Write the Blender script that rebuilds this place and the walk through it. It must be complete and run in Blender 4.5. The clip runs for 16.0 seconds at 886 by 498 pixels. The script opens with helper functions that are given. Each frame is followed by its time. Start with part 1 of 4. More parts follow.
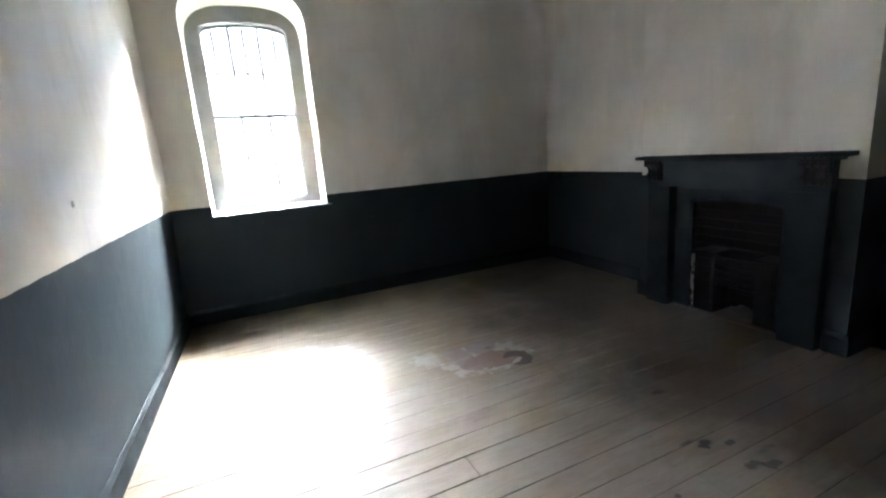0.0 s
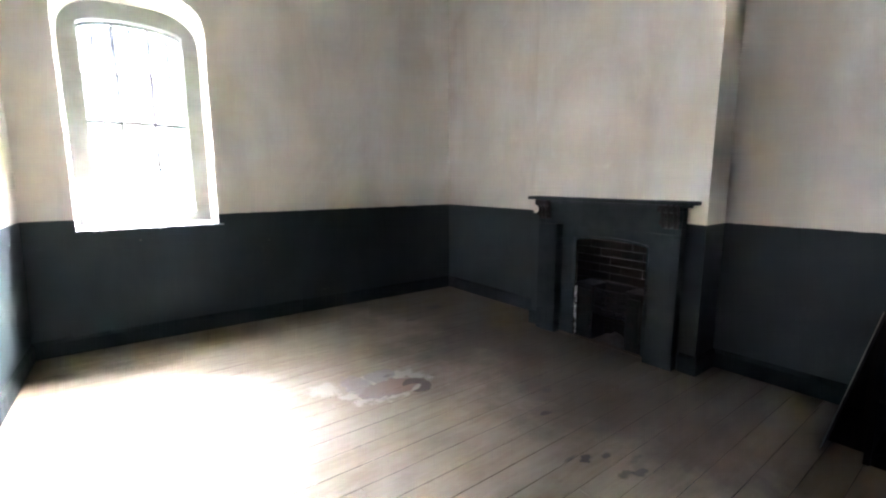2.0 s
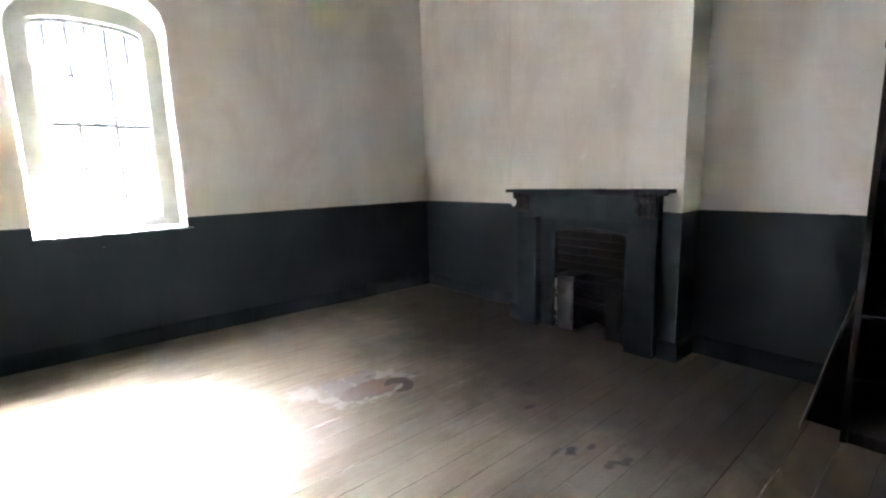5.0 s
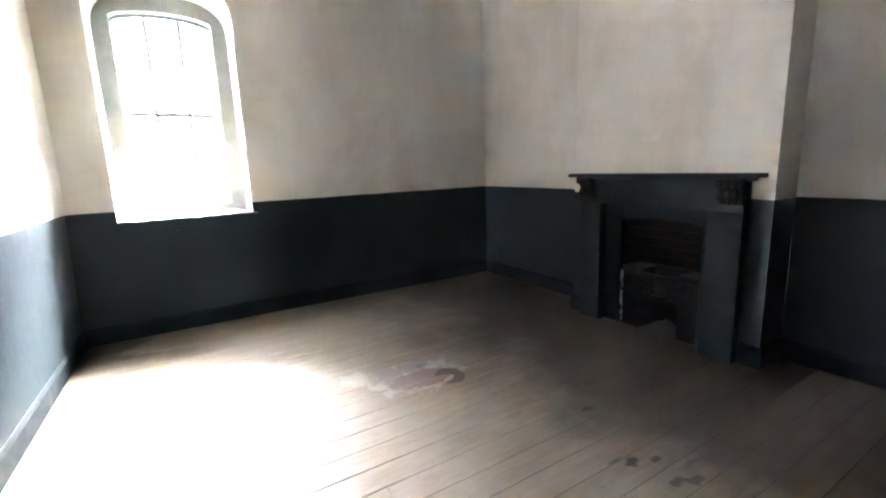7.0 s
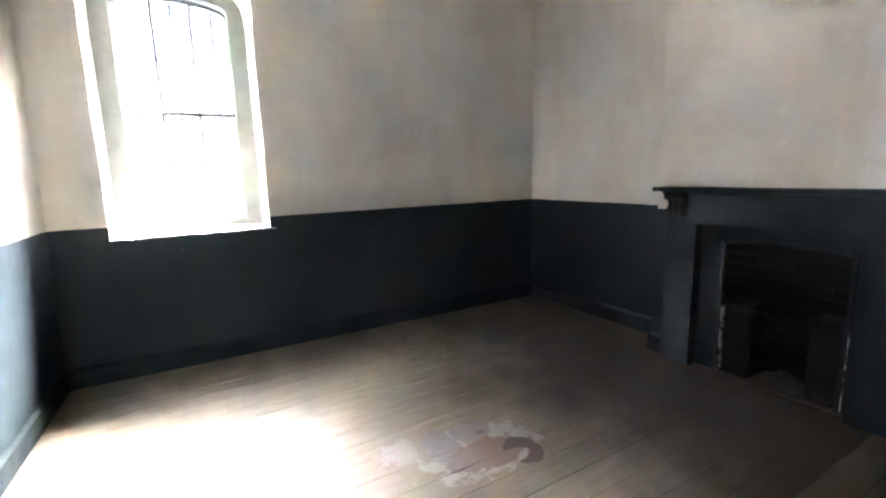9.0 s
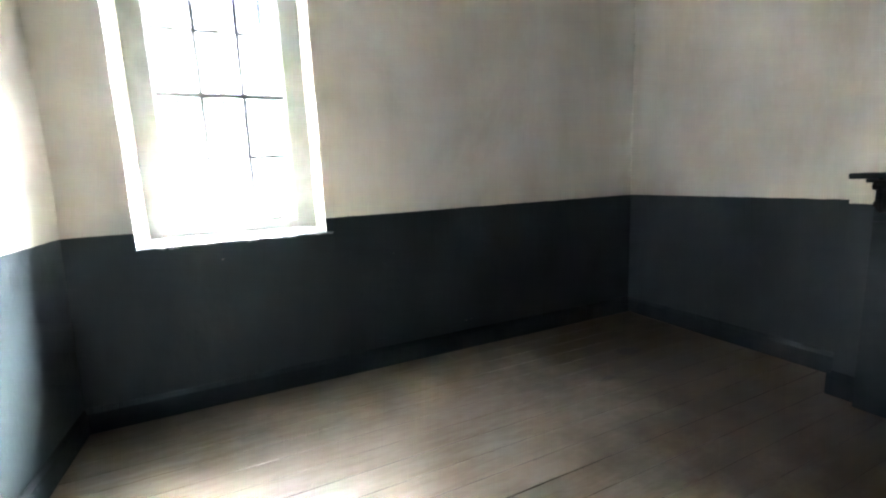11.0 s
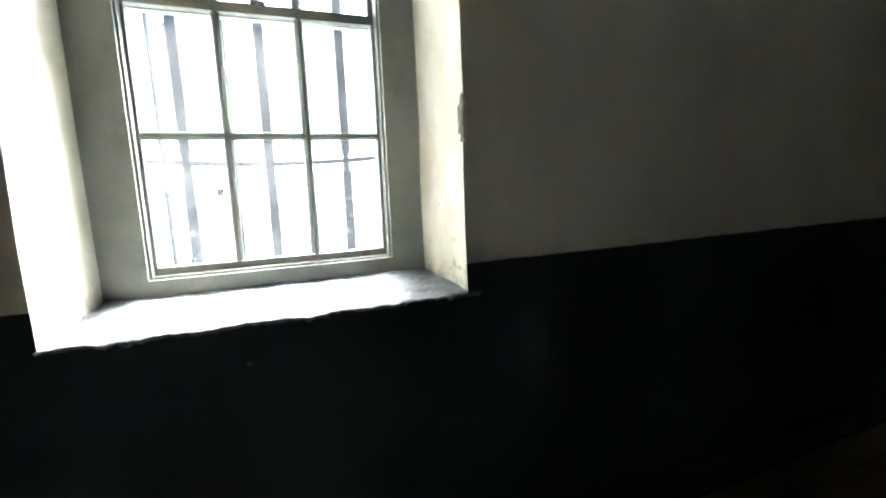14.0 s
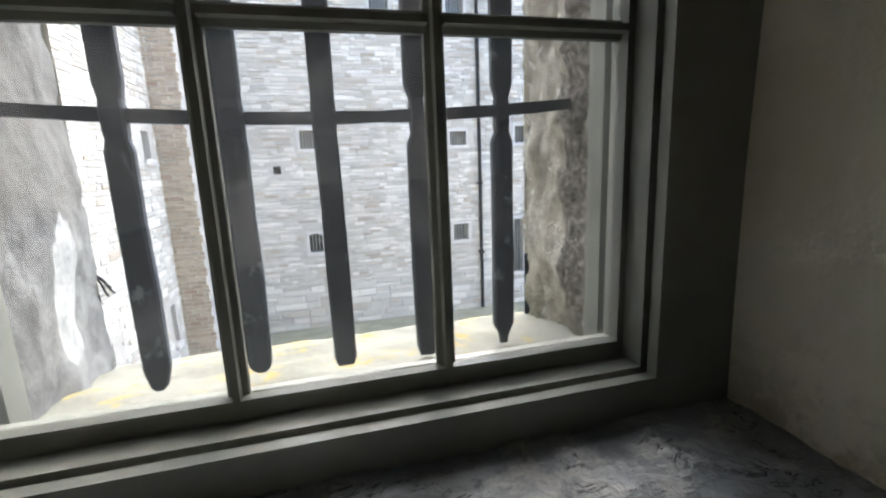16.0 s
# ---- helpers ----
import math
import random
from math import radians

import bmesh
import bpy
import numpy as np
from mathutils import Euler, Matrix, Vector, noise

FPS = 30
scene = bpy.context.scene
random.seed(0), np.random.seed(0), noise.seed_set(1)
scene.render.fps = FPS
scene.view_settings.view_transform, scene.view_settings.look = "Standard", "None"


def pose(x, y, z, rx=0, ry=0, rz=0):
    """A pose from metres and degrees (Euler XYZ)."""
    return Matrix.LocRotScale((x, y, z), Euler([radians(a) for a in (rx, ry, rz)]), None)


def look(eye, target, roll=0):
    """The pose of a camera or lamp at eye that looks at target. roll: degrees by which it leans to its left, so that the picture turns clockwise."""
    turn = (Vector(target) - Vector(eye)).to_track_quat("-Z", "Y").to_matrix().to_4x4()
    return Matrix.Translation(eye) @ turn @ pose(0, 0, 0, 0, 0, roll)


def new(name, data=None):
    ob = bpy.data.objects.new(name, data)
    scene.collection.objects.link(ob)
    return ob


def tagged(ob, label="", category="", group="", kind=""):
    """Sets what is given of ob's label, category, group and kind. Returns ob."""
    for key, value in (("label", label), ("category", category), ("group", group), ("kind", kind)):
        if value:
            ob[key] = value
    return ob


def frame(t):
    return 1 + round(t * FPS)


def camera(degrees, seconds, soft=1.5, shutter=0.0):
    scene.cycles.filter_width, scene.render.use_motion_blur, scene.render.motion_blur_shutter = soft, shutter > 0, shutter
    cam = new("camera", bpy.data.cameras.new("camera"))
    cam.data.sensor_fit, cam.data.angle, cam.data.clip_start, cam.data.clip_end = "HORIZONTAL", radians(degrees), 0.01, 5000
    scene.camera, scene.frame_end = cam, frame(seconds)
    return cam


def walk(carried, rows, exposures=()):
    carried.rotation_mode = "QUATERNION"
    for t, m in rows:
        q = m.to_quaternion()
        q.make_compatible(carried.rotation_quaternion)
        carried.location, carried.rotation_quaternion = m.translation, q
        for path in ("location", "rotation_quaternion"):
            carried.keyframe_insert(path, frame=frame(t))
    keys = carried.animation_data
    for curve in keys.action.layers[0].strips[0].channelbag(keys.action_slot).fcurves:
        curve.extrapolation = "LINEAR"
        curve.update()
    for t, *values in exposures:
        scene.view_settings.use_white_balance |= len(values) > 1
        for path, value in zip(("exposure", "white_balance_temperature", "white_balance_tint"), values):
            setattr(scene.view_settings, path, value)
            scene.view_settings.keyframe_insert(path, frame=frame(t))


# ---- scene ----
cam = camera(89.9, 16.0, soft=2.2)
PATH = [
    (0, (0.002, 0.058, 1.564), (0.794, 1.844, 1.138), -4.4),
    (0.5, (0.016, 0.054, 1.531), (0.84, 1.834, 1.142), -3.0),
    (1, (0.01, 0.048, 1.524), (0.98, 1.763, 1.184), -1.5),
    (1.5, (-0.007, 0.035, 1.538), (1.081, 1.683, 1.215), -0.6),
    (2, (-0.037, 0.034, 1.54), (1.154, 1.611, 1.234), -0.1),
    (2.5, (-0.033, 0.028, 1.539), (1.222, 1.557, 1.244), -0.4),
    (3, (-0.03, 0.039, 1.535), (1.24, 1.557, 1.244), -1.0),
    (3.5, (-0.008, 0.021, 1.549), (1.258, 1.538, 1.24), -1.6),
    (4, (-0.002, 0.037, 1.517), (1.266, 1.552, 1.205), -1.7),
    (6.5, (0.109, 0.097, 1.518), (1.227, 1.716, 1.16), -2.0),
    (7, (0.145, 0.139, 1.51), (1.168, 1.817, 1.137), -2.1),
    (7.5, (0.133, 0.29, 1.501), (1.141, 1.972, 1.105), -1.6),
    (8, (0.09, 0.498, 1.507), (1.101, 2.177, 1.111), -1.4),
    (8.5, (0.119, 0.679, 1.511), (1.147, 2.352, 1.134), -1.5),
    (9, (0.237, 0.956, 1.526), (1.223, 2.664, 1.193), -1.6),
    (9.5, (0.249, 1.144, 1.524), (1.146, 2.9, 1.19), -2.0),
    (12, (0.29, 2.423, 1.433), (1.123, 4.213, 1.112), -2.5),
    (12.5, (0.271, 2.708, 1.443), (1.103, 4.494, 1.097), -2.1),
    (13, (0.277, 3.077, 1.463), (1.086, 4.876, 1.131), -2.2),
    (13.5, (0.258, 3.42, 1.431), (1.034, 5.24, 1.141), -2.3),
    (14, (0.265, 3.773, 1.466), (0.997, 5.611, 1.175), -2.2),
    (14.5, (0.294, 4.155, 1.495), (0.901, 6.034, 1.18), -2.7),
    (15, (0.332, 4.46, 1.466), (0.851, 6.361, 1.125), -2.5),
    (15.5, (0.281, 4.772, 1.502), (0.8, 6.671, 1.147), -2.4),
    (16, (0.294, 5.027, 1.495), (0.792, 6.926, 1.111), -2.3),
]
EXPOSURES = [(0, 8.85, 5550, 13), (0.5, 8.85, 5600, 13), (1, 9.2, 5650, 15), (2, 9.77, 5750, 17), (4, 9.8, 5750, 17), (6.5, 9.8, 5750, 17), (9.7, 9.65, 5700, 17), (11.8, 9.6, 5600, 8), (12.6, 9.55, 5550, 5), (13.0, 8.95, 5600, 3), (13.5, 8.0, 5650, 3), (14, 6.85, 5750, 3), (14.6, 5.55, 5850, 4), (15.2, 4.2, 5950, 5), (15.6, 3.65, 6000, 6), (16, 3.25, 6000, 7)]
walk(cam, [(t, look(eye, target, roll)) for t, eye, target, roll in PATH], EXPOSURES)

# ---- light: an overcast sky over the courtyard ----
SUN_ELEVATION, SUN_AZIMUTH = 51.0, 27.0
world = bpy.data.worlds.new("overcast_sky")
scene.world = world
world.use_nodes = True
wn = world.node_tree.nodes
sky = wn.new("ShaderNodeTexSky")
sky.sky_type = "NISHITA"
sky.sun_disc = False
sky.sun_elevation = radians(SUN_ELEVATION)
sky.sun_rotation = radians(SUN_AZIMUTH)
sky.air_density, sky.dust_density, sky.ozone_density = 0.6, 5.0, 1.0
world.node_tree.links.new(sky.outputs[0], wn["Background"].inputs[0])
wn["Background"].inputs[1].default_value = 0.15
sun_data = bpy.data.lights.new("sun", "SUN")
sun_data.energy, sun_data.angle, sun_data.color = 0.55, radians(100), (1.0, 0.985, 0.96)
sun = new("sun", sun_data)
sa, se = radians(SUN_AZIMUTH), radians(SUN_ELEVATION)
sun.matrix_world = look((math.sin(sa) * math.cos(se) * 40, math.cos(sa) * math.cos(se) * 40, math.sin(se) * 40), (0, 0, 0))

# ---- helpers for meshes ----


def part(name, bm, material, parent=None, label="", smooth=False):
    """Links a bmesh as one mesh object, under a thing if one is given."""
    bmesh.ops.recalc_face_normals(bm, faces=bm.faces)
    me = bpy.data.meshes.new(name)
    bm.to_mesh(me)
    bm.free()
    for p in me.polygons:
        p.use_smooth = smooth
    me.materials.append(material)
    ob = new(name, me)
    ob.parent = parent
    if label:
        ob["label"] = label
    return ob


def empty(name, label, category, group="", kind=""):
    ob = new(name)
    ob.empty_display_size = 0.1
    return tagged(ob, label, category, group, kind)


def box(bm, x0, x1, y0, y1, z0, z1, bevel=0.0, m=None):
    vs = [bm.verts.new((x, y, z)) for x in (x0, x1) for y in (y0, y1) for z in (z0, z1)]
    fs = [bm.faces.new([vs[i] for i in f]) for f in ((0, 1, 3, 2), (4, 6, 7, 5), (0, 4, 5, 1), (2, 3, 7, 6), (0, 2, 6, 4), (1, 5, 7, 3))]
    if m is not None:
        for v in vs:
            v.co = m @ v.co
    if bevel:
        es = list({e for f in fs for e in f.edges})
        bmesh.ops.bevel(bm, geom=es, offset=bevel, segments=2, profile=0.5, affect="EDGES")


def one_box(*a, **k):
    bm = bmesh.new()
    box(bm, *a, **k)
    return bm


def prism(bm, loops):
    """Skins a run of loops of equal length and caps both ends."""
    rings = [[bm.verts.new(p) for p in lo] for lo in loops]
    n = len(rings[0])
    for a, b in zip(rings, rings[1:]):
        for i in range(n):
            bm.faces.new((a[i], a[(i + 1) % n], b[(i + 1) % n], b[i]))
    bm.faces.new(rings[0])
    bm.faces.new(rings[-1][::-1])
    return bm


def tube(bm, points, r, n=10):
    """A round rod along points."""
    loops = []
    for i, p in enumerate(points):
        p = Vector(p)
        d = (Vector(points[min(i + 1, len(points) - 1)]) - Vector(points[max(i - 1, 0)])).normalized()
        u = d.cross(Vector((0, 0, 1)) if abs(d.z) < 0.9 else Vector((1, 0, 0))).normalized()
        w = d.cross(u)
        loops.append([p + r * (math.cos(a) * u + math.sin(a) * w) for a in [2 * math.pi * k / n for k in range(n)]])
    return prism(bm, loops)


# ---- materials ----


class Nodes:
    """A short hand for building one node material."""

    def __init__(self, name):
        self.m = bpy.data.materials.new(name)
        self.m.use_nodes = True
        self.t = self.m.node_tree
        self.b = self.t.nodes["Principled BSDF"]

    def n(self, kind, **values):
        node = self.t.nodes.new(kind)
        for k, v in values.items():
            node.inputs[k.replace("_", " ")].default_value = v
        return node

    def link(self, a, b):
        self.t.links.new(a, b)

    def pos(self, scale=(1, 1, 1), object_space=False):
        src = self.t.nodes.new("ShaderNodeTexCoord").outputs["Object"] if object_space else self.t.nodes.new("ShaderNodeNewGeometry").outputs["Position"]
        mp = self.n("ShaderNodeMapping", Scale=scale)
        self.link(src, mp.inputs["Vector"])
        return mp.outputs[0]

    def noise(self, scale, detail=4.0, rough=0.55, stretch=(1, 1, 1), distort=0.0, vec=None):
        node = self.n("ShaderNodeTexNoise", Scale=scale, Detail=detail, Roughness=rough, Distortion=distort)
        self.link(vec or self.pos(stretch), node.inputs["Vector"])
        return node.outputs["Fac"]

    def ramp(self, fac, lo, hi, a=0.0, b=1.0):
        node = self.n("ShaderNodeMapRange", From_Min=lo, From_Max=hi, To_Min=a, To_Max=b)
        node.interpolation_type = "SMOOTHSTEP"
        self.link(fac, node.inputs["Value"])
        return node.outputs[0]

    def math(self, op, a, b=0.0, c=0.0):
        node = self.t.nodes.new("ShaderNodeMath")
        node.operation = op
        for i, v in enumerate((a, b, c)):
            if isinstance(v, (int, float)):
                node.inputs[i].default_value = v
            else:
                self.link(v, node.inputs[i])
        return node.outputs[0]

    def mix(self, fac, a, b, mode="MIX"):
        node = self.t.nodes.new("ShaderNodeMix")
        node.data_type, node.blend_type = "RGBA", mode
        for i, v in ((0, fac), (6, a), (7, b)):
            if isinstance(v, (int, float)):
                node.inputs[i].default_value = v
            elif isinstance(v, tuple):
                node.inputs[i].default_value = (*v, 1)
            else:
                self.link(v, node.inputs[i])
        return node.outputs[2]

    def bump(self, height, strength=0.3, distance=0.01):
        node = self.n("ShaderNodeBump", Strength=strength, Distance=distance)
        self.link(height, node.inputs["Height"])
        self.link(node.outputs[0], self.b.inputs["Normal"])

    def out(self, color=None, rough=0.6, metal=0.0, spec=0.5):
        for key, v in (("Base Color", color), ("Roughness", rough), ("Metallic", metal), ("Specular IOR Level", spec)):
            if v is None:
                continue
            if isinstance(v, tuple):
                self.b.inputs[key].default_value = (*v, 1)
            elif isinstance(v, (int, float)):
                self.b.inputs[key].default_value = v
            else:
                self.link(v, self.b.inputs[key])
        return self.m


def xyz(k):
    sep = k.t.nodes.new("ShaderNodeSeparateXYZ")
    k.link(k.t.nodes.new("ShaderNodeNewGeometry").outputs["Position"], sep.inputs[0])
    return sep.outputs


def wall_paint():
    """Old limewashed plaster over a slate-blue painted dado."""
    k = Nodes("painted_plaster")
    p = xyz(k)
    big = k.noise(1.1, 5, 0.6, (1, 1, 0.55), 0.6)
    streak = k.noise(2.0, 5, 0.6, (1, 1, 0.28), 0.8)
    fine = k.noise(38, 5, 0.6)
    mid = k.noise(7, 5, 0.65)
    col = k.mix(k.ramp(big, 0.36, 0.70), (0.71, 0.675, 0.585), (0.615, 0.565, 0.465))
    col = k.mix(k.ramp(streak, 0.52, 0.76, 0, 0.36), col, (0.53, 0.475, 0.375))
    col = k.mix(k.ramp(mid, 0.55, 0.78, 0, 0.35), col, (0.77, 0.74, 0.67))
    col = k.mix(k.ramp(fine, 0.62, 0.8, 0, 0.25), col, (0.42, 0.37, 0.30))
    # old damp stain by the far corner; the chimney breast's soft shadow painted beside it
    damp_or_shade = k.math("MULTIPLY", ellipse(k, (p[0], p[2]), 3.32, 2.3, 0.32, 1.5, streak, 1.6, 0.6), k.ramp(p[1], 5.0, 5.06))
    damp_or_shade = k.math("MAXIMUM", damp_or_shade, k.math("MULTIPLY", ellipse(k, (p[1], p[2]), 1.15, 2.3, 0.22, 1.5, streak, 1.8, 0.6), k.ramp(p[0], 3.84, 3.88)))
    col = k.mix(k.math("MULTIPLY", damp_or_shade, 0.3), col, (0.46, 0.38, 0.26))
    scuff = k.noise(5.0, 6, 0.7, (1, 1, 0.7))
    dado = k.mix(k.ramp(big, 0.35, 0.7), (0.022, 0.035, 0.038), (0.029, 0.044, 0.048))
    dado = k.mix(k.ramp(scuff, 0.58, 0.80, 0, 0.4), dado, (0.046, 0.060, 0.063))
    edge = k.math("MULTIPLY_ADD", k.noise(9, 3), 0.012, 1.194)
    upper = k.ramp(k.math("SUBTRACT", p[2], edge), -0.002, 0.002)
    k.bump(k.math("ADD", k.math("MULTIPLY", k.noise(4.5, 4), 1.0), k.math("MULTIPLY", fine, 0.16)), 0.35, 0.02)
    return k.out(k.mix(upper, dado, col), k.ramp(upper, 0, 1, 0.56, 0.88), spec=k.ramp(upper, 0, 1, 0.2, 0.4))


def plain_plaster():
    k = Nodes("whitewashed_plaster")
    big, mid, fine = k.noise(3.5, 5, 0.6, distort=0.5), k.noise(14, 6, 0.7), k.noise(60, 4)
    col = k.mix(k.ramp(big, 0.4, 0.68), (0.79, 0.755, 0.635), (0.68, 0.635, 0.50))
    col = k.mix(k.ramp(mid, 0.60, 0.74, 0, 0.5), col, (0.46, 0.42, 0.33))
    p = xyz(k)
    damp_or_shade = k.math("MULTIPLY", k.ramp(k.math("ADD", p[2], k.math("MULTIPLY", big, 0.35)), 1.26, 1.44, 1, 0), k.ramp(mid, 0.42, 0.6))
    col = k.mix(k.math("MULTIPLY", damp_or_shade, 0.75), col, (0.30, 0.265, 0.19))
    side, w = k.ramp(p[0], 0.6, 0.65), k.noise(38, 5, 0.7)
    for y, z, ry, rz, a in ((5.222, 1.262, 0.004, 0.016, 0.8), (5.196, 1.272, 0.006, 0.006, 0.7), (5.218, 1.228, 0.003, 0.012, 0.5), (5.212, 1.185, 0.014, 0.014, 0.7), (5.165, 1.175, 0.018, 0.006, 0.7), (5.24, 1.16, 0.02, 0.005, 0.5), (5.34, 1.39, 0.008, 0.004, 0.5), (5.15, 1.36, 0.02, 0.014, 0.15), (5.13, 1.28, 0.014, 0.014, 0.2)):
        blot = k.math("MULTIPLY", k.math("MULTIPLY", ellipse(k, (p[1], p[2]), y, z, ry, rz, w, 4.5, 0.7), side), a * 0.7)
        col = k.mix(blot, col, (0.24, 0.205, 0.145))
    k.bump(k.math("ADD", k.math("MULTIPLY", big, 1.2), k.math("MULTIPLY", mid, 0.22)), 0.6, 0.025)
    return k.out(col, 0.85, spec=0.3)


def slate_sill():
    k = Nodes("worn_stone_sill")
    big, mid, fine = k.noise(5, 6, 0.65, distort=0.8), k.noise(22, 6, 0.7), k.noise(90, 4)
    col = k.mix(k.ramp(big, 0.38, 0.62), (0.185, 0.200, 0.215), (0.285, 0.302, 0.315))
    col = k.mix(k.ramp(mid, 0.56, 0.7, 0, 0.5), col, (0.42, 0.425, 0.42))
    col = k.mix(k.ramp(mid, 0.32, 0.40, 0.7, 0.0), col, (0.085, 0.09, 0.095))
    flake = k.math("MULTIPLY", k.ramp(k.noise(3.6, 5, 0.65, (1, 1.5, 1), 0.5), 0.50, 0.60), k.ramp(k.noise(15, 6, 0.75, distort=0.6), 0.42, 0.54))
    col = k.mix(k.math("MULTIPLY", flake, k.ramp(fine, 0.3, 0.6, 0.45, 0.9)), col, (0.46, 0.46, 0.445))
    line = k.math("ABSOLUTE", k.math("SUBTRACT", k.noise(6.5, 5, 0.7, (1, 1.8, 1), 0.7), 0.5))
    crack = k.math("MULTIPLY", k.ramp(line, 0.004, 0.014, 1, 0), k.ramp(k.noise(9, 3, 0.5), 0.5, 0.58))
    col = k.mix(k.math("MULTIPLY", crack, 0.9), col, (0.03, 0.03, 0.032))
    mid = k.math("SUBTRACT", mid, k.math("MULTIPLY", crack, 0.6))
    k.bump(k.math("ADD", k.math("ADD", big, k.math("MULTIPLY", mid, 0.8)), k.math("MULTIPLY", flake, 0.2)), 1.0, 0.02)
    return k.out(col, 0.66, spec=0.45)


def gloss_paint(name, color, worn, rough=0.45, spec=0.5):
    k = Nodes(name)
    a, b = k.noise(6, 5, 0.6), k.noise(45, 5, 0.65)
    col = k.mix(k.ramp(a, 0.4, 0.75), color, tuple(c * 0.82 for c in color))
    col = k.mix(k.ramp(b, 0.66, 0.8, 0, 0.5), col, worn)
    k.bump(k.math("ADD", k.math("MULTIPLY", a, 0.6), k.math("MULTIPLY", b, 0.3)), 0.25, 0.004)
    return k.out(col, k.ramp(a, 0.3, 0.7, rough - 0.06, rough + 0.12), spec=spec)


def ellipse(k, p, x, y, rx, ry, warp, amount, soft):
    """A blot on the floor, 1 inside, with a ragged edge."""
    u = k.math("DIVIDE", k.math("SUBTRACT", p[0], x), rx)
    v = k.math("DIVIDE", k.math("SUBTRACT", p[1], y), ry)
    d = k.math("SQRT", k.math("ADD", k.math("MULTIPLY", u, u), k.math("MULTIPLY", v, v)))
    d = k.math("ADD", d, k.math("MULTIPLY", k.math("SUBTRACT", warp, 0.5), amount))
    return k.ramp(d, 1 - soft, 1 + soft, 1, 0)


def floor_wood():
    k = Nodes("worn_floorboard")
    p = xyz(k)
    info = k.t.nodes.new("ShaderNodeObjectInfo")
    shift = k.t.nodes.new("ShaderNodeVectorMath")
    shift.operation = "MULTIPLY_ADD"
    comb = k.t.nodes.new("ShaderNodeCombineXYZ")
    for i in range(3):
        k.link(k.math("MULTIPLY", info.outputs["Random"], 13.0 + 7 * i), comb.inputs[i])
    k.link(k.t.nodes.new("ShaderNodeNewGeometry").outputs["Position"], shift.inputs[0])
    shift.inputs[1].default_value = (1.1, 7.0, 7.0)
    k.link(comb.outputs[0], shift.inputs[2])
    grain = k.noise(3.0, 6, 0.65, distort=0.4, vec=shift.outputs[0])
    fibre = k.noise(16.0, 4, 0.6, vec=shift.outputs[0])
    wear, dust, dirt = k.noise(1.3, 5, 0.6, distort=0.5), k.noise(26, 5, 0.7), k.noise(5.5, 6, 0.7)
    col = k.mix(k.ramp(grain, 0.32, 0.7), (0.295, 0.248, 0.177), (0.215, 0.170, 0.107))
    col = k.mix(k.math("MULTIPLY", info.outputs["Random"], 0.35), col, (0.225, 0.172, 0.125))
    col = k.mix(k.ramp(wear, 0.42, 0.68, 0, 0.45), col, (0.325, 0.28, 0.215))
    col = k.mix(k.ramp(fibre, 0.60, 0.78, 0, 0.35), col, (0.20, 0.15, 0.11))
    col = k.mix(k.ramp(dirt, 0.60, 0.76, 0, 0.55), col, (0.17, 0.125, 0.09))
    col = k.mix(k.ramp(dust, 0.68, 0.76, 0, 0.4), col, (0.58, 0.55, 0.52))
    w1, w2 = k.noise(9, 4), k.noise(22, 5)
    # remains of an old brown stained margin along the hearth wall and the window wall, with the shade there painted in
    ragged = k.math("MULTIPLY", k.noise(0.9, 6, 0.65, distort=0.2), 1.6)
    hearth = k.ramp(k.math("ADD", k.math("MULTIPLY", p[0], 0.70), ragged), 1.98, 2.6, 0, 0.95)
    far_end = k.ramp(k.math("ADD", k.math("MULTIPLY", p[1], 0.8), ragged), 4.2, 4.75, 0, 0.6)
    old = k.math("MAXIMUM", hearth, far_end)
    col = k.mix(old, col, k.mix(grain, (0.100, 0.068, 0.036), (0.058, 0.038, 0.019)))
    # an old patch of peeling brown varnish with pale flaked rims
    w3 = k.noise(11, 5, 0.65)
    lilac = k.math("MAXIMUM", ellipse(k, p, 1.36, 2.96, 0.10, 0.20, w3, 2.0, 0.06), ellipse(k, p, 1.57, 3.00, 0.13, 0.11, w3, 1.8, 0.06))
    body = ellipse(k, p, 1.55, 2.78, 0.25, 0.125, w3, 1.5, 0.05)
    rim = k.math("MAXIMUM", ellipse(k, p, 1.52, 2.84, 0.34, 0.22, k.noise(10, 5, 0.65), 2.2, 0.10), ellipse(k, p, 1.12, 3.05, 0.12, 0.10, w3, 2.5, 0.3))
    col = k.mix(k.math("MULTIPLY", rim, 0.45), col, (0.52, 0.47, 0.41))
    col = k.mix(k.math("MULTIPLY", lilac, 0.85), col, (0.225, 0.195, 0.18))
    col = k.mix(k.math("MULTIPLY", body, 0.92), col, k.mix(k.ramp(p[0], 1.35, 1.62), (0.215, 0.17, 0.15), (0.20, 0.125, 0.095)))
    cres = k.math("MULTIPLY", ellipse(k, p, 1.725, 2.70, 0.105, 0.125, w2, 0.35, 0.05), k.math("SUBTRACT", 1.0, ellipse(k, p, 1.64, 2.685, 0.105, 0.055, w2, 0.5, 0.08)))
    col = k.mix(k.math("MULTIPLY", cres, 0.95), col, (0.085, 0.05, 0.036))
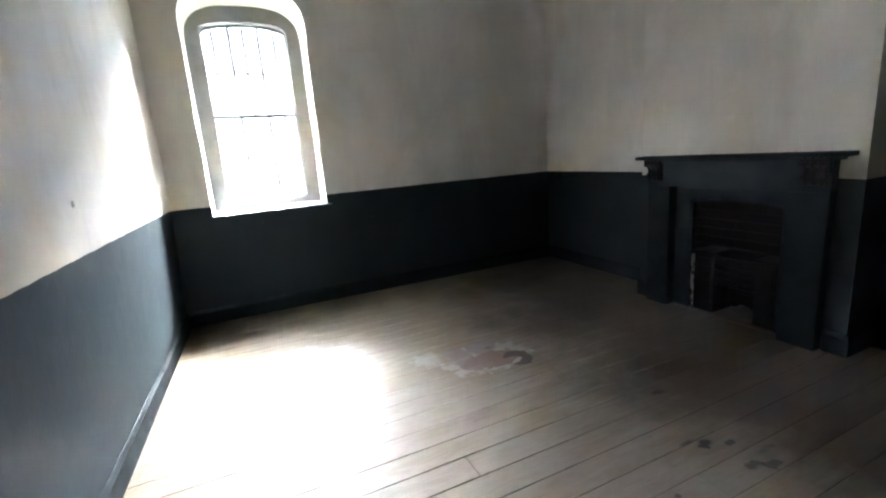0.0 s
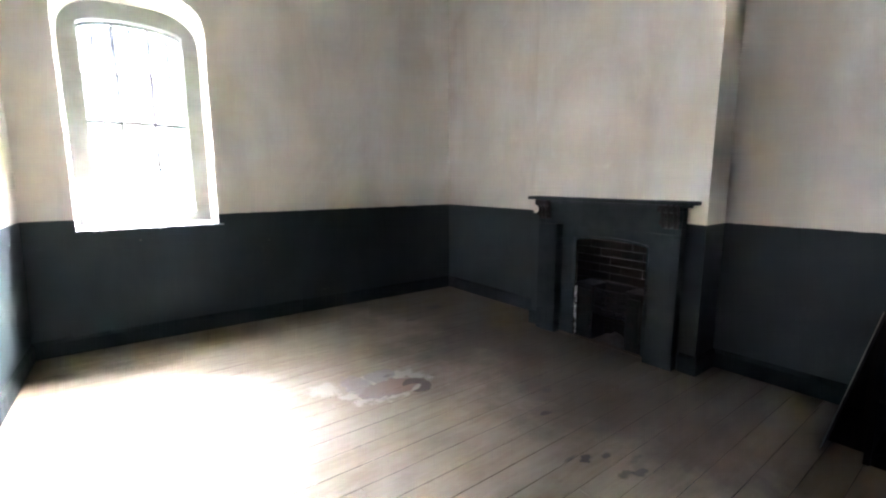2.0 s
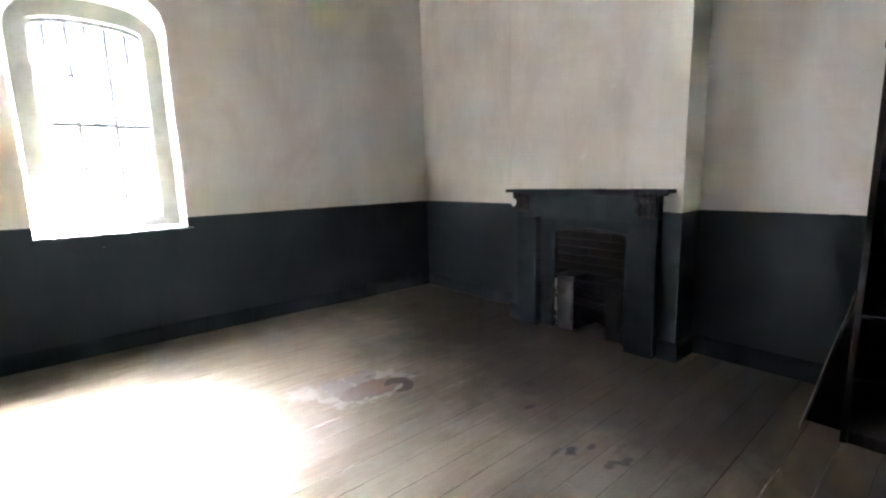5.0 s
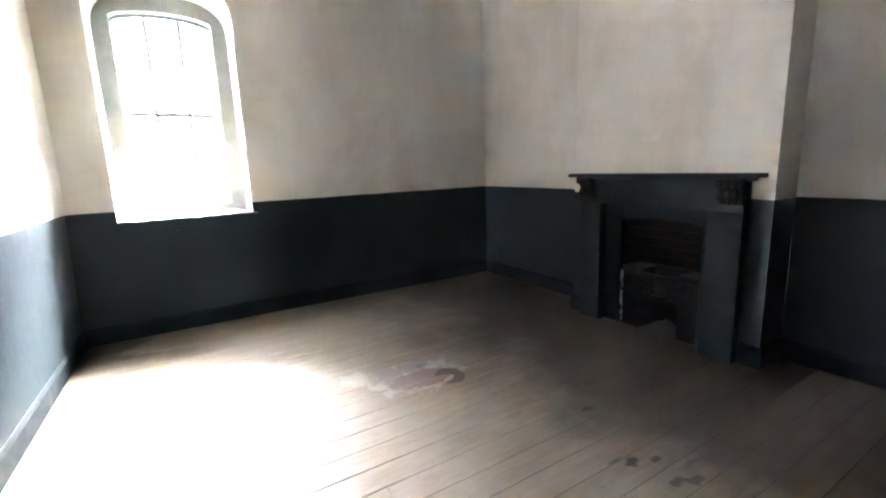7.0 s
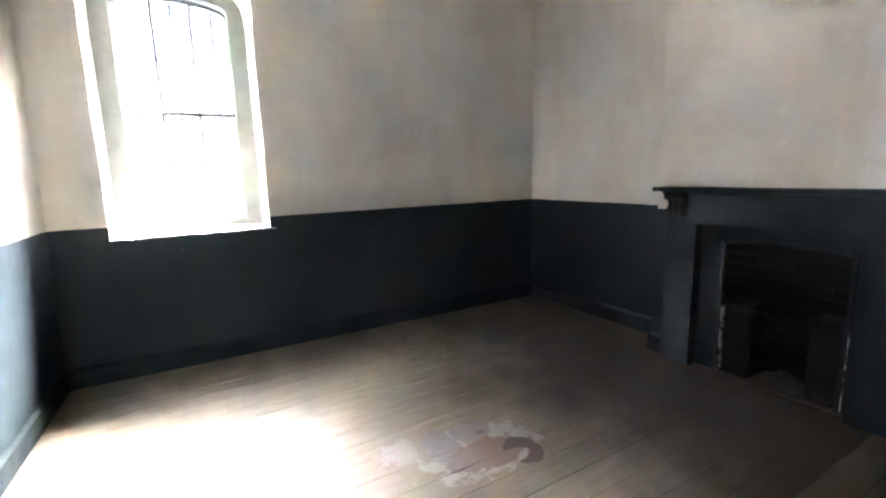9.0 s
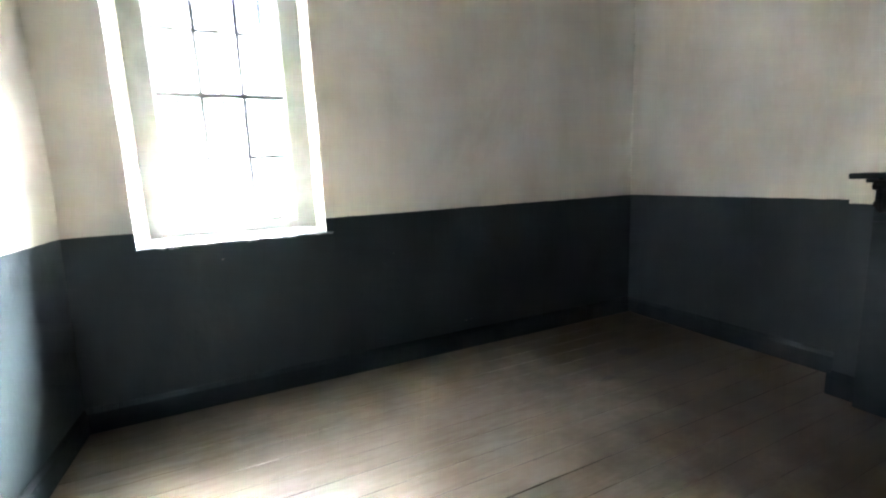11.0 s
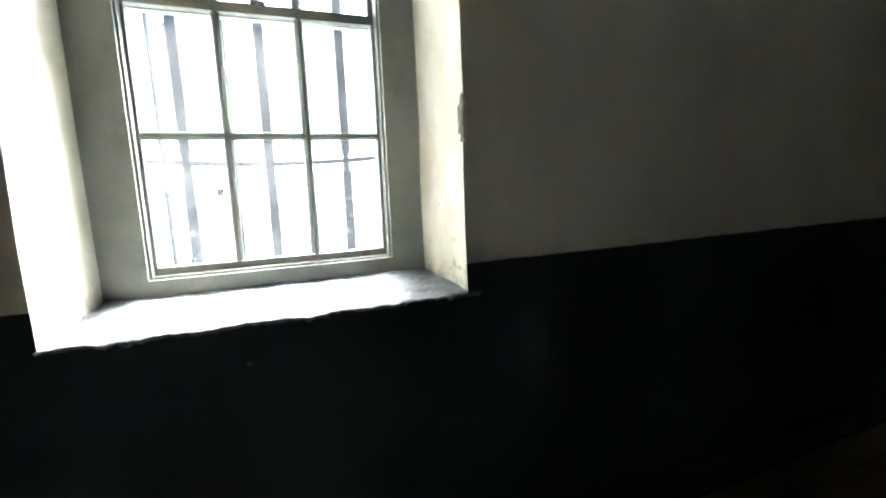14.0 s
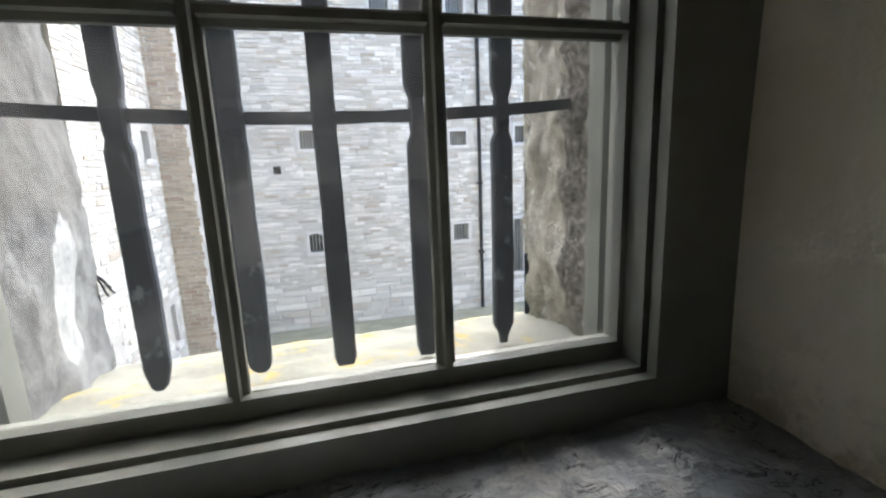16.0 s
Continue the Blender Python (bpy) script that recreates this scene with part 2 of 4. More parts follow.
    for x, y, rx, ry, a in ((2.17, 1.83, 0.035, 0.022, 0.9), (2.45, 2.05, 0.05, 0.035, 0.5), (1.965, 1.37, 0.045, 0.028, 0.9), (1.90, 1.42, 0.05, 0.012, 0.6), (2.09, 1.32, 0.035, 0.018, 0.7), (2.02, 1.16, 0.05, 0.025, 0.6), (2.10, 1.12, 0.04, 0.03, 0.6), (2.18, 1.20, 0.06, 0.02, 0.4), (3.05, 4.32, 0.10, 0.07, 0.6), (2.55, 4.05, 0.07, 0.03, 0.4), (1.55, 1.20, 0.02, 0.012, 0.6), (1.62, 2.97, 0.04, 0.02, 0.4)):
        col = k.mix(k.math("MULTIPLY", ellipse(k, p, x, y, rx, ry, w2, 2.6, 0.35), a), col, (0.030, 0.023, 0.018))
    speck = k.noise(34, 3, 0.6)
    col = k.mix(k.ramp(speck, 0.70, 0.76, 0, 0.75), col, (0.07, 0.052, 0.04))
    k.bump(k.math("ADD", k.math("MULTIPLY", grain, 0.7), k.math("ADD", k.math("MULTIPLY", fibre, 0.35), k.math("MULTIPLY", dust, 0.3))), 0.35, 0.006)
    return k.out(col, k.ramp(wear, 0.3, 0.7, 0.40, 0.52), spec=0.32)


def dark_wood():
    k = Nodes("dark_stained_wood")
    grain = k.noise(5, 6, 0.6, (8, 8, 0.6), 0.5)
    col = k.mix(k.ramp(grain, 0.35, 0.7), (0.010, 0.007, 0.006), (0.020, 0.013, 0.010))
    k.bump(grain, 0.3, 0.004)
    return k.out(col, 0.78, spec=0.1)


def iron(name, base, rust, amount):
    k = Nodes(name)
    a, b = k.noise(9, 6, 0.7), k.noise(60, 4)
    col = k.mix(k.ramp(a, 0.5, 0.72, 0, amount), base, rust)
    k.bump(k.math("ADD", k.math("MULTIPLY", a, 0.8), k.math("MULTIPLY", b, 0.3)), 0.5, 0.006)
    return k.out(col, 0.62, 0.0, 0.25)


def flaking_bar_paint():
    """Dark blue-grey paint on iron, chipped to a pale undercoat here and there."""
    k = Nodes("painted_iron_bar")
    a, b, c = k.noise(7, 6, 0.7, (1, 1, 0.5)), k.noise(26, 5, 0.7, (1, 1, 0.6)), k.noise(90, 4)
    col = k.mix(k.ramp(a, 0.35, 0.65), (0.012, 0.017, 0.025), (0.030, 0.038, 0.050))
    col = k.mix(k.ramp(b, 0.60, 0.68, 0, 0.7), col, (0.15, 0.17, 0.19))
    col = k.mix(k.ramp(c, 0.66, 0.74, 0, 0.5), col, (0.24, 0.25, 0.26))
    k.bump(k.math("ADD", k.math("MULTIPLY", a, 0.8), k.math("MULTIPLY", b, 0.5)), 0.6, 0.006)
    return k.out(col, 0.55, spec=0.3)


def masonry(name, a, b, c, rough=0.9, scale=3.0):
    """Stone or brick pieces, each with a tint of its own, weathered."""
    k = Nodes(name)
    geo = k.t.nodes.new("ShaderNodeNewGeometry")
    info = k.t.nodes.new("ShaderNodeObjectInfo")
    rnd = k.math("FRACT", k.math("ADD", geo.outputs["Random Per Island"], info.outputs["Random"]))
    col = k.mix(rnd, a, b)
    col = k.mix(k.ramp(k.math("FRACT", k.math("MULTIPLY", rnd, 7.31)), 0.7, 1.0, 0, 0.7), col, c)
    m, f = k.noise(scale, 6, 0.7), k.noise(scale * 9, 5, 0.7)
    col = k.mix(k.ramp(m, 0.5, 0.75, 0, 0.5), col, tuple(x * 0.62 for x in a))
    col = k.mix(k.ramp(f, 0.6, 0.8, 0, 0.4), col, tuple(min(1, x * 1.3) for x in b))
    k.bump(k.math("ADD", m, k.math("MULTIPLY", f, 0.5)), 0.7, 0.02)
    return k.out(col, rough, spec=0.25)


def lichen_stone():
    k = Nodes("lichened_sill_stone")
    m, f, l = k.noise(6, 6, 0.7), k.noise(40, 5, 0.7), k.noise(11.5, 5, 0.7, distort=0.5)
    col = k.mix(k.ramp(m, 0.35, 0.7), (0.175, 0.176, 0.152), (0.105, 0.107, 0.088))
    col = k.mix(k.ramp(l, 0.565, 0.60, 0, 0.85), col, (0.235, 0.18, 0.045))
    col = k.mix(k.ramp(f, 0.6, 0.75, 0, 0.5), col, (0.28, 0.275, 0.245))
    k.bump(k.math("ADD", m, k.math("MULTIPLY", f, 0.6)), 0.6, 0.015)
    return k.out(col, 0.9, spec=0.2)


def render_coat(name, a, b, patches):
    k = Nodes(name)
    flaking, cement = name.startswith("flaking"), name.startswith("grey")
    fine = 2.3 if flaking else 1.0
    m, f, l = k.noise(4 * fine, 6, 0.7), k.noise(12 if cement else 30 * fine, 6, 0.7), k.noise(7 * fine, 5, 0.7, distort=0.5)
    col = k.mix(k.ramp(m, 0.35, 0.68), a, b)
    col = k.mix(k.ramp(f, 0.56, 0.72, 0, 0.5), col, tuple(x * 0.6 for x in a))
    if patches:
        p = xyz(k)
        if cement:
            crack = k.math("ABSOLUTE", k.math("SUBTRACT", k.noise(3.2, 4, 0.6, distort=0.8), 0.5))
            col = k.mix(k.ramp(crack, 0.0, 0.010, 0.7, 0), col, (0.06, 0.058, 0.055))
            stain = k.ramp(k.math("ADD", p[2], k.math("MULTIPLY", m, 0.3)), 1.52, 1.60, 0, 0.55)
            col = k.mix(stain, col, (0.085, 0.081, 0.073))
            mask = ellipse(k, (p[1], p[2]), 6.05, 1.26, 0.082, 0.155, l, 1.0, 0.03)
        else:
            mask = k.ramp(l, 0.60, 0.64, 0, 0.7)
        if flaking:
            # smooth pale plaster by the frame, dark worn plaster, then bare flaking stone
            edge = k.math("ADD", p[1], k.math("MULTIPLY", k.math("SUBTRACT", k.noise(5, 6, 0.7), 0.5), 0.28))
            worn = k.mix(k.ramp(f, 0.4, 0.65), (0.10, 0.092, 0.078), (0.31, 0.295, 0.265))
            col = k.mix(mask, col, patches)
            col = k.mix(k.ramp(edge, 5.93, 5.97), worn, col)
            col = k.mix(k.ramp(edge, 5.76, 5.80), (0.42, 0.41, 0.385), col)
            moss = k.math("MULTIPLY", k.ramp(p[2], 1.0, 1.26, 0.8, 0), k.ramp(m, 0.35, 0.6))
            col = k.mix(moss, col, (0.15, 0.145, 0.07))
        else:
            col = k.mix(mask, col, patches)
    k.bump(k.math("ADD", m, k.math("MULTIPLY", f, 0.25 if cement else 0.9)), 0.8, 0.02 if cement else 0.03)
    return k.out(col, 0.92, spec=0.2)


def flaked_whitewash():
    k = Nodes("flaked_whitewash")
    m, f = k.noise(16, 6, 0.7, (1, 1, 0.5)), k.noise(60, 4)
    col = k.mix(k.ramp(m, 0.46, 0.54), (0.035, 0.030, 0.026), (0.52, 0.49, 0.44))
    k.bump(k.math("ADD", m, k.math("MULTIPLY", f, 0.3)), 0.6, 0.01)
    return k.out(k.mix(k.ramp(f, 0.5, 0.7, 0, 0.4), col, (0.12, 0.10, 0.085)), 0.9, spec=0.2)


def glass_pane():
    """A thin old pane: clear, a little gloss, a film of dust."""
    k = Nodes("old_window_glass")
    t = k.t
    t.nodes.remove(k.b)
    clear, gloss, dust = t.nodes.new("ShaderNodeBsdfTransparent"), k.n("ShaderNodeBsdfGlossy", Roughness=0.02), k.n("ShaderNodeBsdfTranslucent", Color=(0.8, 0.8, 0.78, 1))
    clear.inputs[0].default_value = (0.965, 0.975, 0.972, 1)
    a, b = t.nodes.new("ShaderNodeMixShader"), t.nodes.new("ShaderNodeMixShader")
    fres = k.n("ShaderNodeFresnel", IOR=1.45)
    k.link(fres.outputs[0], a.inputs[0])
    k.link(clear.outputs[0], a.inputs[1])
    k.link(gloss.outputs[0], a.inputs[2])
    k.link(k.ramp(k.noise(7, 6, 0.7), 0.45, 0.8, 0.006, 0.026), b.inputs[0])
    k.link(a.outputs[0], b.inputs[1])
    k.link(dust.outputs[0], b.inputs[2])
    k.link(b.outputs[0], t.nodes["Material Output"].inputs[0])
    return k.m


def far_glass():
    k = Nodes("dark_far_glazing")
    return k.out(k.mix(k.ramp(k.noise(6, 3), 0.4, 0.6), (0.035, 0.037, 0.04), (0.075, 0.078, 0.08)), 0.25)


def black_void():
    k = Nodes("soot_black")
    a = k.noise(8, 5)
    return k.out(k.mix(k.ramp(a, 0.4, 0.7), (0.008, 0.0073, 0.0067), (0.018, 0.0145, 0.012)), 0.95, spec=0.1)


PAINT = wall_paint()
WHITE = plain_plaster()
SLATE = slate_sill()
DADO = gloss_paint("slate_blue_paint", (0.019, 0.029, 0.031), (0.040, 0.050, 0.053), 0.62, 0.16)
FRAME = gloss_paint("pale_grey_gloss_paint", (0.235, 0.243, 0.216), (0.15, 0.15, 0.125), 0.42)
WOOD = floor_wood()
DARK = dark_wood()
PALE_EDGE = gloss_paint("bare_cut_edge", (0.24, 0.225, 0.20), (0.15, 0.135, 0.11), 0.55)
CAST = iron("blackened_cast_iron", (0.007, 0.007, 0.0075), (0.030, 0.017, 0.011), 0.6)
BARS = flaking_bar_paint()
FARSTONE = masonry("grey_rubble_stone", (0.44, 0.42, 0.37), (0.72, 0.70, 0.635), (0.36, 0.30, 0.23))
MORTAR = render_coat("lime_mortar", (0.44, 0.42, 0.38), (0.54, 0.515, 0.47), None)
BRICK = masonry("weathered_brick", (0.33, 0.28, 0.215), (0.44, 0.375, 0.29), (0.27, 0.195, 0.145), scale=5)
SOOTBRICK = masonry("sooty_firebrick", (0.009, 0.0068, 0.0057), (0.014, 0.009, 0.0072), (0.007, 0.006, 0.0055), scale=8)
LICHEN = lichen_stone()
RENDER = render_coat("grey_cement_render", (0.080, 0.082, 0.083), (0.19, 0.192, 0.19), (0.28, 0.285, 0.285))
PALERENDER = render_coat("pale_render", (0.53, 0.515, 0.48), (0.61, 0.595, 0.56), None)
ROUGHSTONE = render_coat("flaking_rubble_reveal", (0.32, 0.30, 0.245), (0.52, 0.50, 0.44), (0.78, 0.77, 0.74))
GLASS = glass_pane()
VOID = black_void()
FARGLASS = far_glass()
ASH = render_coat("pale_ash_stone", (0.075, 0.067, 0.058), (0.15, 0.137, 0.118), None)
FLAKED = flaked_whitewash()
HEARTH = render_coat("dirty_hearth_stone", (0.11, 0.088, 0.066), (0.16, 0.13, 0.10), None)
GROUND = render_coat("courtyard_gravel", (0.42, 0.41, 0.36), (0.50, 0.485, 0.43), None)
DIRT = render_coat("packed_joint_dirt", (0.035, 0.027, 0.020), (0.06, 0.047, 0.036), None)
GRASS = render_coat("mossy_grass", (0.22, 0.215, 0.15), (0.30, 0.29, 0.22), None)

# ---- the room ----
Y_BACK, X_RIGHT, Y_DOOR, H = 5.094, 3.892, -1.7, 4.1
WX, SILL = 0.302, 1.11


def west(y, z):
    """The west wall: slightly out of square and out of plumb."""
    return -0.672 - 0.043 * (Y_BACK - y) + 0.040 * min(z, 1.5) / 1.2


def outline(half, z0, spring, rise, power, sides=14, head=25, bottom=14, wobble=0.0, seed=0.0, xc=WX):
    """An upright opening with a rounded head, as x, z from its lower left corner round."""
    pts = [(xc - half + 2 * half * i / bottom, z0) for i in range(bottom)]
    pts += [(xc + half, z0 + (spring - z0) * i / sides) for i in range(sides)]
    for i in range(head + 1):
        a = math.pi * i / head
        c, s = math.cos(a), math.sin(a)
        pts.append((xc + half * math.copysign(abs(c) ** (2 / power), c), spring + rise * abs(s) ** (2 / power)))
    pts += [(xc - half, spring + (z0 - spring) * i / sides) for i in range(1, sides)]
    out = []
    for x, z in pts:
        if wobble:
            q = Vector((x * 2.3, seed, z * 2.3))
            d = noise.noise_vector(q) * wobble + noise.noise_vector(q * 5) * wobble * 0.55
            if x > xc:
                d.x += 1.3 * wobble * math.exp(-((z - 1.69) / 0.05) ** 2)
            x, z = x + d.x, z + (d.z * (1.0 if z > z0 + 0.01 else 0.55))
        out.append((x, z))
    return out


def sheet_round(bm, pts, y, x0, x1, z0, z1, counts=(14, 14, 25, 14)):
    """A flat wall face round an opening."""
    b, s, h, s2 = counts
    outer = [(x0 + (x1 - x0) * i / b, z0) for i in range(b)]
    spring = pts[b + s][1]
    outer += [(x1, z0 + (spring - z0) * i / s) for i in range(s)]
    outer += [(x1, spring)] + [(x1 + (x0 - x1) * (i - 1) / (h - 2), z1) for i in range(1, h)] + [(x0, spring)]
    outer += [(x0, spring + (z0 - spring) * i / s2) for i in range(1, s2)]
    a = [bm.verts.new((x, y, z)) for x, z in pts]
    o = [bm.verts.new((x, y, z)) for x, z in outer]
    n = len(a)
    for i in range(n):
        bm.faces.new((a[i], a[(i + 1) % n], o[(i + 1) % n], o[i]))
    return a


P_WALL = outline(0.573, SILL, 2.86, 0.41, 3.0, wobble=0.010, seed=1.0)
P_FRAME = outline(0.569, SILL + 0.006, 2.82, 0.40, 2.9, wobble=0.004, seed=2.0, xc=0.310)
Y_CASE = 5.534

bm = bmesh.new()
sheet_round(bm, [(x, SILL - 0.016 if i <= 14 else z) for i, (x, z) in enumerate(P_WALL)], Y_BACK, -0.95, X_RIGHT + 0.3, -0.05, H + 0.05)
# the outer face of the thick wall
OUT_L, OUT_R, OUT_Z0, OUT_Z1, Y_OUT = -0.275, 0.895, 0.985, 3.30, 6.30
for x0, x1, z0, z1 in ((-6, OUT_L, -2.4, 4.7), (OUT_R, 9, -2.4, 4.7), (OUT_L, OUT_R, -2.4, OUT_Z0), (OUT_L, OUT_R, OUT_Z1, 4.7)):
    bm.faces.new([bm.verts.new(v) for v in ((x0, Y_OUT, z0), (x1, Y_OUT, z0), (x1, Y_OUT, z1), (x0, Y_OUT, z1))])
bm.faces.new([bm.verts.new(v) for v in ((-6, Y_BACK + 0.02, 4.7), (9, Y_BACK + 0.02, 4.7), (9, Y_OUT, 4.7), (-6, Y_OUT, 4.7))])
tagged(part("wall_north", bm, PAINT), "off-white plaster wall over a slate-blue painted dado", "wall", kind="structure")

# the plastered reveal of the window, and its stone sill
bm = bmesh.new()
steps = 14
rings = []
for s in range(steps + 1):
    f = s / steps
    ring = []
    for i, ((xa, za), (xb, zb)) in enumerate(zip(P_WALL, P_FRAME)):
        x, z, y = xa + (xb - xa) * f, za + (zb - za) * f, Y_BACK + (Y_CASE + 0.004 - Y_BACK) * f
        d = noise.noise(Vector((x * 3, y * 5, z * 3))) * 0.015 + noise.noise(Vector((x * 11, y * 13, z * 11))) * 0.007
        d *= min(1.0, 4 * f, 5 * (1 - f) + 0.2)
        out = Vector((x - WX, 0, z - 2.0)).normalized()
        ring.append(bm.verts.new((x + out.x * d, y, z + out.z * d)))
    rings.append(ring)
n = len(P_WALL)
for a, b in zip(rings, rings[1:]):
    for i in range(14, n):
        bm.faces.new((a[i], a[(i + 1) % n], b[(i + 1) % n], b[i]))
for c in (0, 14):
    low = [bm.verts.new((r[c].co.x, r[c].co.y, r[c].co.z - 0.07)) for r in rings]
    for s in range(steps):
        bm.faces.new((rings[s][c], rings[s + 1][c], low[s + 1], low[s]))
reveal = tagged(part("window_reveal", bm, WHITE, smooth=True), "uneven whitewashed plaster reveal of the deep window", "reveal", kind="structure")

# a swollen, broken bit of plaster on the arris
for dz, rz, rx, ry in ((1.672, 0.062, 0.017, 0.020), (1.622, 0.030, 0.010, 0.014)):
    bm = bmesh.new()
    bmesh.ops.create_icosphere(bm, subdivisions=4, radius=1.0)
    for v in bm.verts:
        r = 1 + 0.45 * noise.noise(v.co * 1.7 + Vector((dz * 7, 0, 0))) + 0.15 * noise.noise(v.co * 5)
        v.co = Vector((WX + 0.573 + v.co.x * r * rx, Y_BACK + 0.004 + v.co.y * r * ry, dz + v.co.z * r * rz))
    part("plaster_lump", bm, WHITE, reveal, smooth=True)

bm = bmesh.new()
nx, ny = 190, 74
grid = []
for j in range(ny + 1):
    row = []
    for i in range(nx + 1):
        u, v = i / nx, j / ny
        x = WX - 0.58 + 1.165 * u + 0.034 * max(0.0, 1 - j / 4) * max(0.0, (u - 0.97) / 0.03)
        y = Y_BACK - 0.010 + (Y_CASE + 0.024 - Y_BACK) * v
        q = Vector((x, y, 0))
        # split slate: thin layers have come away in ragged steps
        lay1 = noise.fractal(q * 7.5, 0.9, 2.0, 5)
        lay2 = noise.fractal(Vector((x * 11 + 5, y * 14, 2.0)), 0.9, 2.0, 5)
        z = SILL - 0.004 + 0.010 * v + 0.006 * noise.noise(q * 6) + 0.0022 * math.tanh(14 * (lay1 - 0.12)) + 0.0018 * math.tanh(16 * (lay2 + 0.1)) + 0.0022 * noise.noise(q * 42)
        edge = max(0.0, 1 - v / 0.05)
        if edge:
            y += edge * (0.010 * noise.noise(q * 16) + 0.007 * noise.noise(Vector((x * 55, 1, 0))))
            z -= edge * (0.004 + 0.004 * noise.noise(Vector((x * 40, 7, 0))))
        row.append(bm.verts.new((x, y, z)))
    grid.append(row)
for j in range(ny):
    for i in range(nx):
        bm.faces.new((grid[j][i], grid[j][i + 1], grid[j + 1][i + 1], grid[j + 1][i]))
front = [bm.verts.new((v.co.x, v.co.y + 0.012, v.co.z - 0.014 - 0.004 * noise.noise(Vector((v.co.x * 17, 3, 0))))) for v in grid[0]]
for i in range(nx):
    bm.faces.new((front[i], front[i + 1], grid[0][i + 1], grid[0][i]))
tagged(part("window_sill", bm, SLATE, smooth=True), "worn grey stone window sill with flaking whitewash", "window sill", kind="structure")

# outer reveals, rough and weathered
def rough_quad(name, a, b, c, d, nu, nv, mat, amp, freq, label, push):
    bm = bmesh.new()
    a, b, c, d, push = (Vector(v) for v in (a, b, c, d, push))
    g = []
    for j in range(nv + 1):
        row = []
        for i in range(nu + 1):
            u, v = i / nu, j / nv
            p = (a * (1 - u) + b * u) * (1 - v) + (d * (1 - u) + c * u) * v
            w = (noise.fractal(p * freq * 0.6, 1.0, 2.0, 5) + 0.35 * noise.noise(p * freq * 4) - 0.3 * abs(noise.noise(p * freq * 1.7))) * amp
            row.append(bm.verts.new(p + push * w))
        g.append(row)
    for j in range(nv):
        for i in range(nu):
            bm.faces.new((g[j][i], g[j][i + 1], g[j + 1][i + 1], g[j + 1][i]))
    return tagged(part(name, bm, mat, smooth=True), label, "reveal", kind="structure")


Y_IN = 5.709
rough_quad("outer_reveal_west", (-0.15, Y_IN, 0.95), (OUT_L, Y_OUT, 0.95), (OUT_L, Y_OUT, 3.35), (-0.15, Y_IN, 3.35), 44, 130, RENDER, 0.020, 5.5, "grey cement render with white patches on the outer reveal", (1, 0, 0))
rough_quad("outer_reveal_east", (0.775, Y_IN, 0.95), (OUT_R, Y_OUT, 0.95), (OUT_R, Y_OUT, 3.35), (0.775, Y_IN, 3.35), 54, 150, ROUGHSTONE, 0.026, 15, "flaking rubble stone of the outer reveal", (-1, 0, 0))
rough_quad("outer_reveal_head", (-0.3, Y_IN, 3.12), (0.92, Y_IN, 3.12), (0.92, Y_OUT, 3.31), (-0.3, Y_OUT, 3.31), 20, 14, ROUGHSTONE, 0.015, 7, "stone head of the outer window opening", (0, 0, -1))
bm = bmesh.new()
nx, ny = 44, 22
g = []
for j in range(ny + 1):
    row = []
    for i in range(nx + 1):
        x, y = -0.33 + 1.29 * i / nx, Y_IN + (Y_OUT + 0.05 - Y_IN) * j / ny
        q = Vector((x, y, 1.0))
        row.append(bm.verts.new((x, y, 1.140 - 0.155 * (j / ny) ** 1.1 + 0.008 * noise.noise(q * 8) + 0.005 * noise.noise(q * 25))))
    g.append(row)
for j in range(ny):
    for i in range(nx):
        bm.faces.new((g[j][i], g[j][i + 1], g[j + 1][i + 1], g[j + 1][i]))
f = [bm.verts.new((v.co.x, v.co.y, v.co.z - 0.12)) for v in g[-1]]
for i in range(nx):
    bm.faces.new((g[-1][i], g[-1][i + 1], f[i + 1], f[i]))
tagged(part("outer_window_sill", bm, LICHEN, smooth=True), "sloping outer stone sill with yellow lichen", "window sill", kind="structure")

# west wall
bm = bmesh.new()
ys = [Y_DOOR - 0.1 + (Y_BACK + 0.1 - Y_DOOR) * i / 20 for i in range(21)]
zs = [-0.05, 0.4, 0.8, 1.2, 1.5, 2.2, 3.0, H + 0.05]
g = [[bm.verts.new((west(y, z), y, z)) for z in zs] for y in ys]
for i in range(len(ys) - 1):
    for j in range(len(zs) - 1):
        bm.faces.new((g[i][j], g[i + 1][j], g[i + 1][j + 1], g[i][j + 1]))
back = [bm.verts.new(v) for v in ((-1.3, Y_DOOR - 0.1, -0.05), (-1.3, Y_BACK + 0.1, -0.05), (-1.3, Y_BACK + 0.1, H + 0.05), (-1.3, Y_DOOR - 0.1, H + 0.05))]
bm.faces.new(back)
tagged(part("wall_west", bm, PAINT), "off-white plaster wall over a slate-blue painted dado", "wall", kind="structure")
tagged(part("wall_east", one_box(X_RIGHT, X_RIGHT + 0.3, Y_DOOR - 0.1, Y_BACK + 0.05, -0.05, H + 0.05), PAINT), "off-white plaster wall over a slate-blue painted dado", "wall", kind="structure")
tagged(part("wall_south", one_box(-1.3, X_RIGHT + 0.3, Y_DOOR - 0.3, Y_DOOR, -0.05, H + 0.05), PAINT), "off-white plaster wall over a slate-blue painted dado", "wall", kind="structure")
tagged(part("ceiling", one_box(-1.3, X_RIGHT + 0.3, Y_DOOR - 0.3, Y_BACK + 0.3, H, H + 0.2), PAINT), "plain white plaster ceiling", "ceiling", kind="structure")

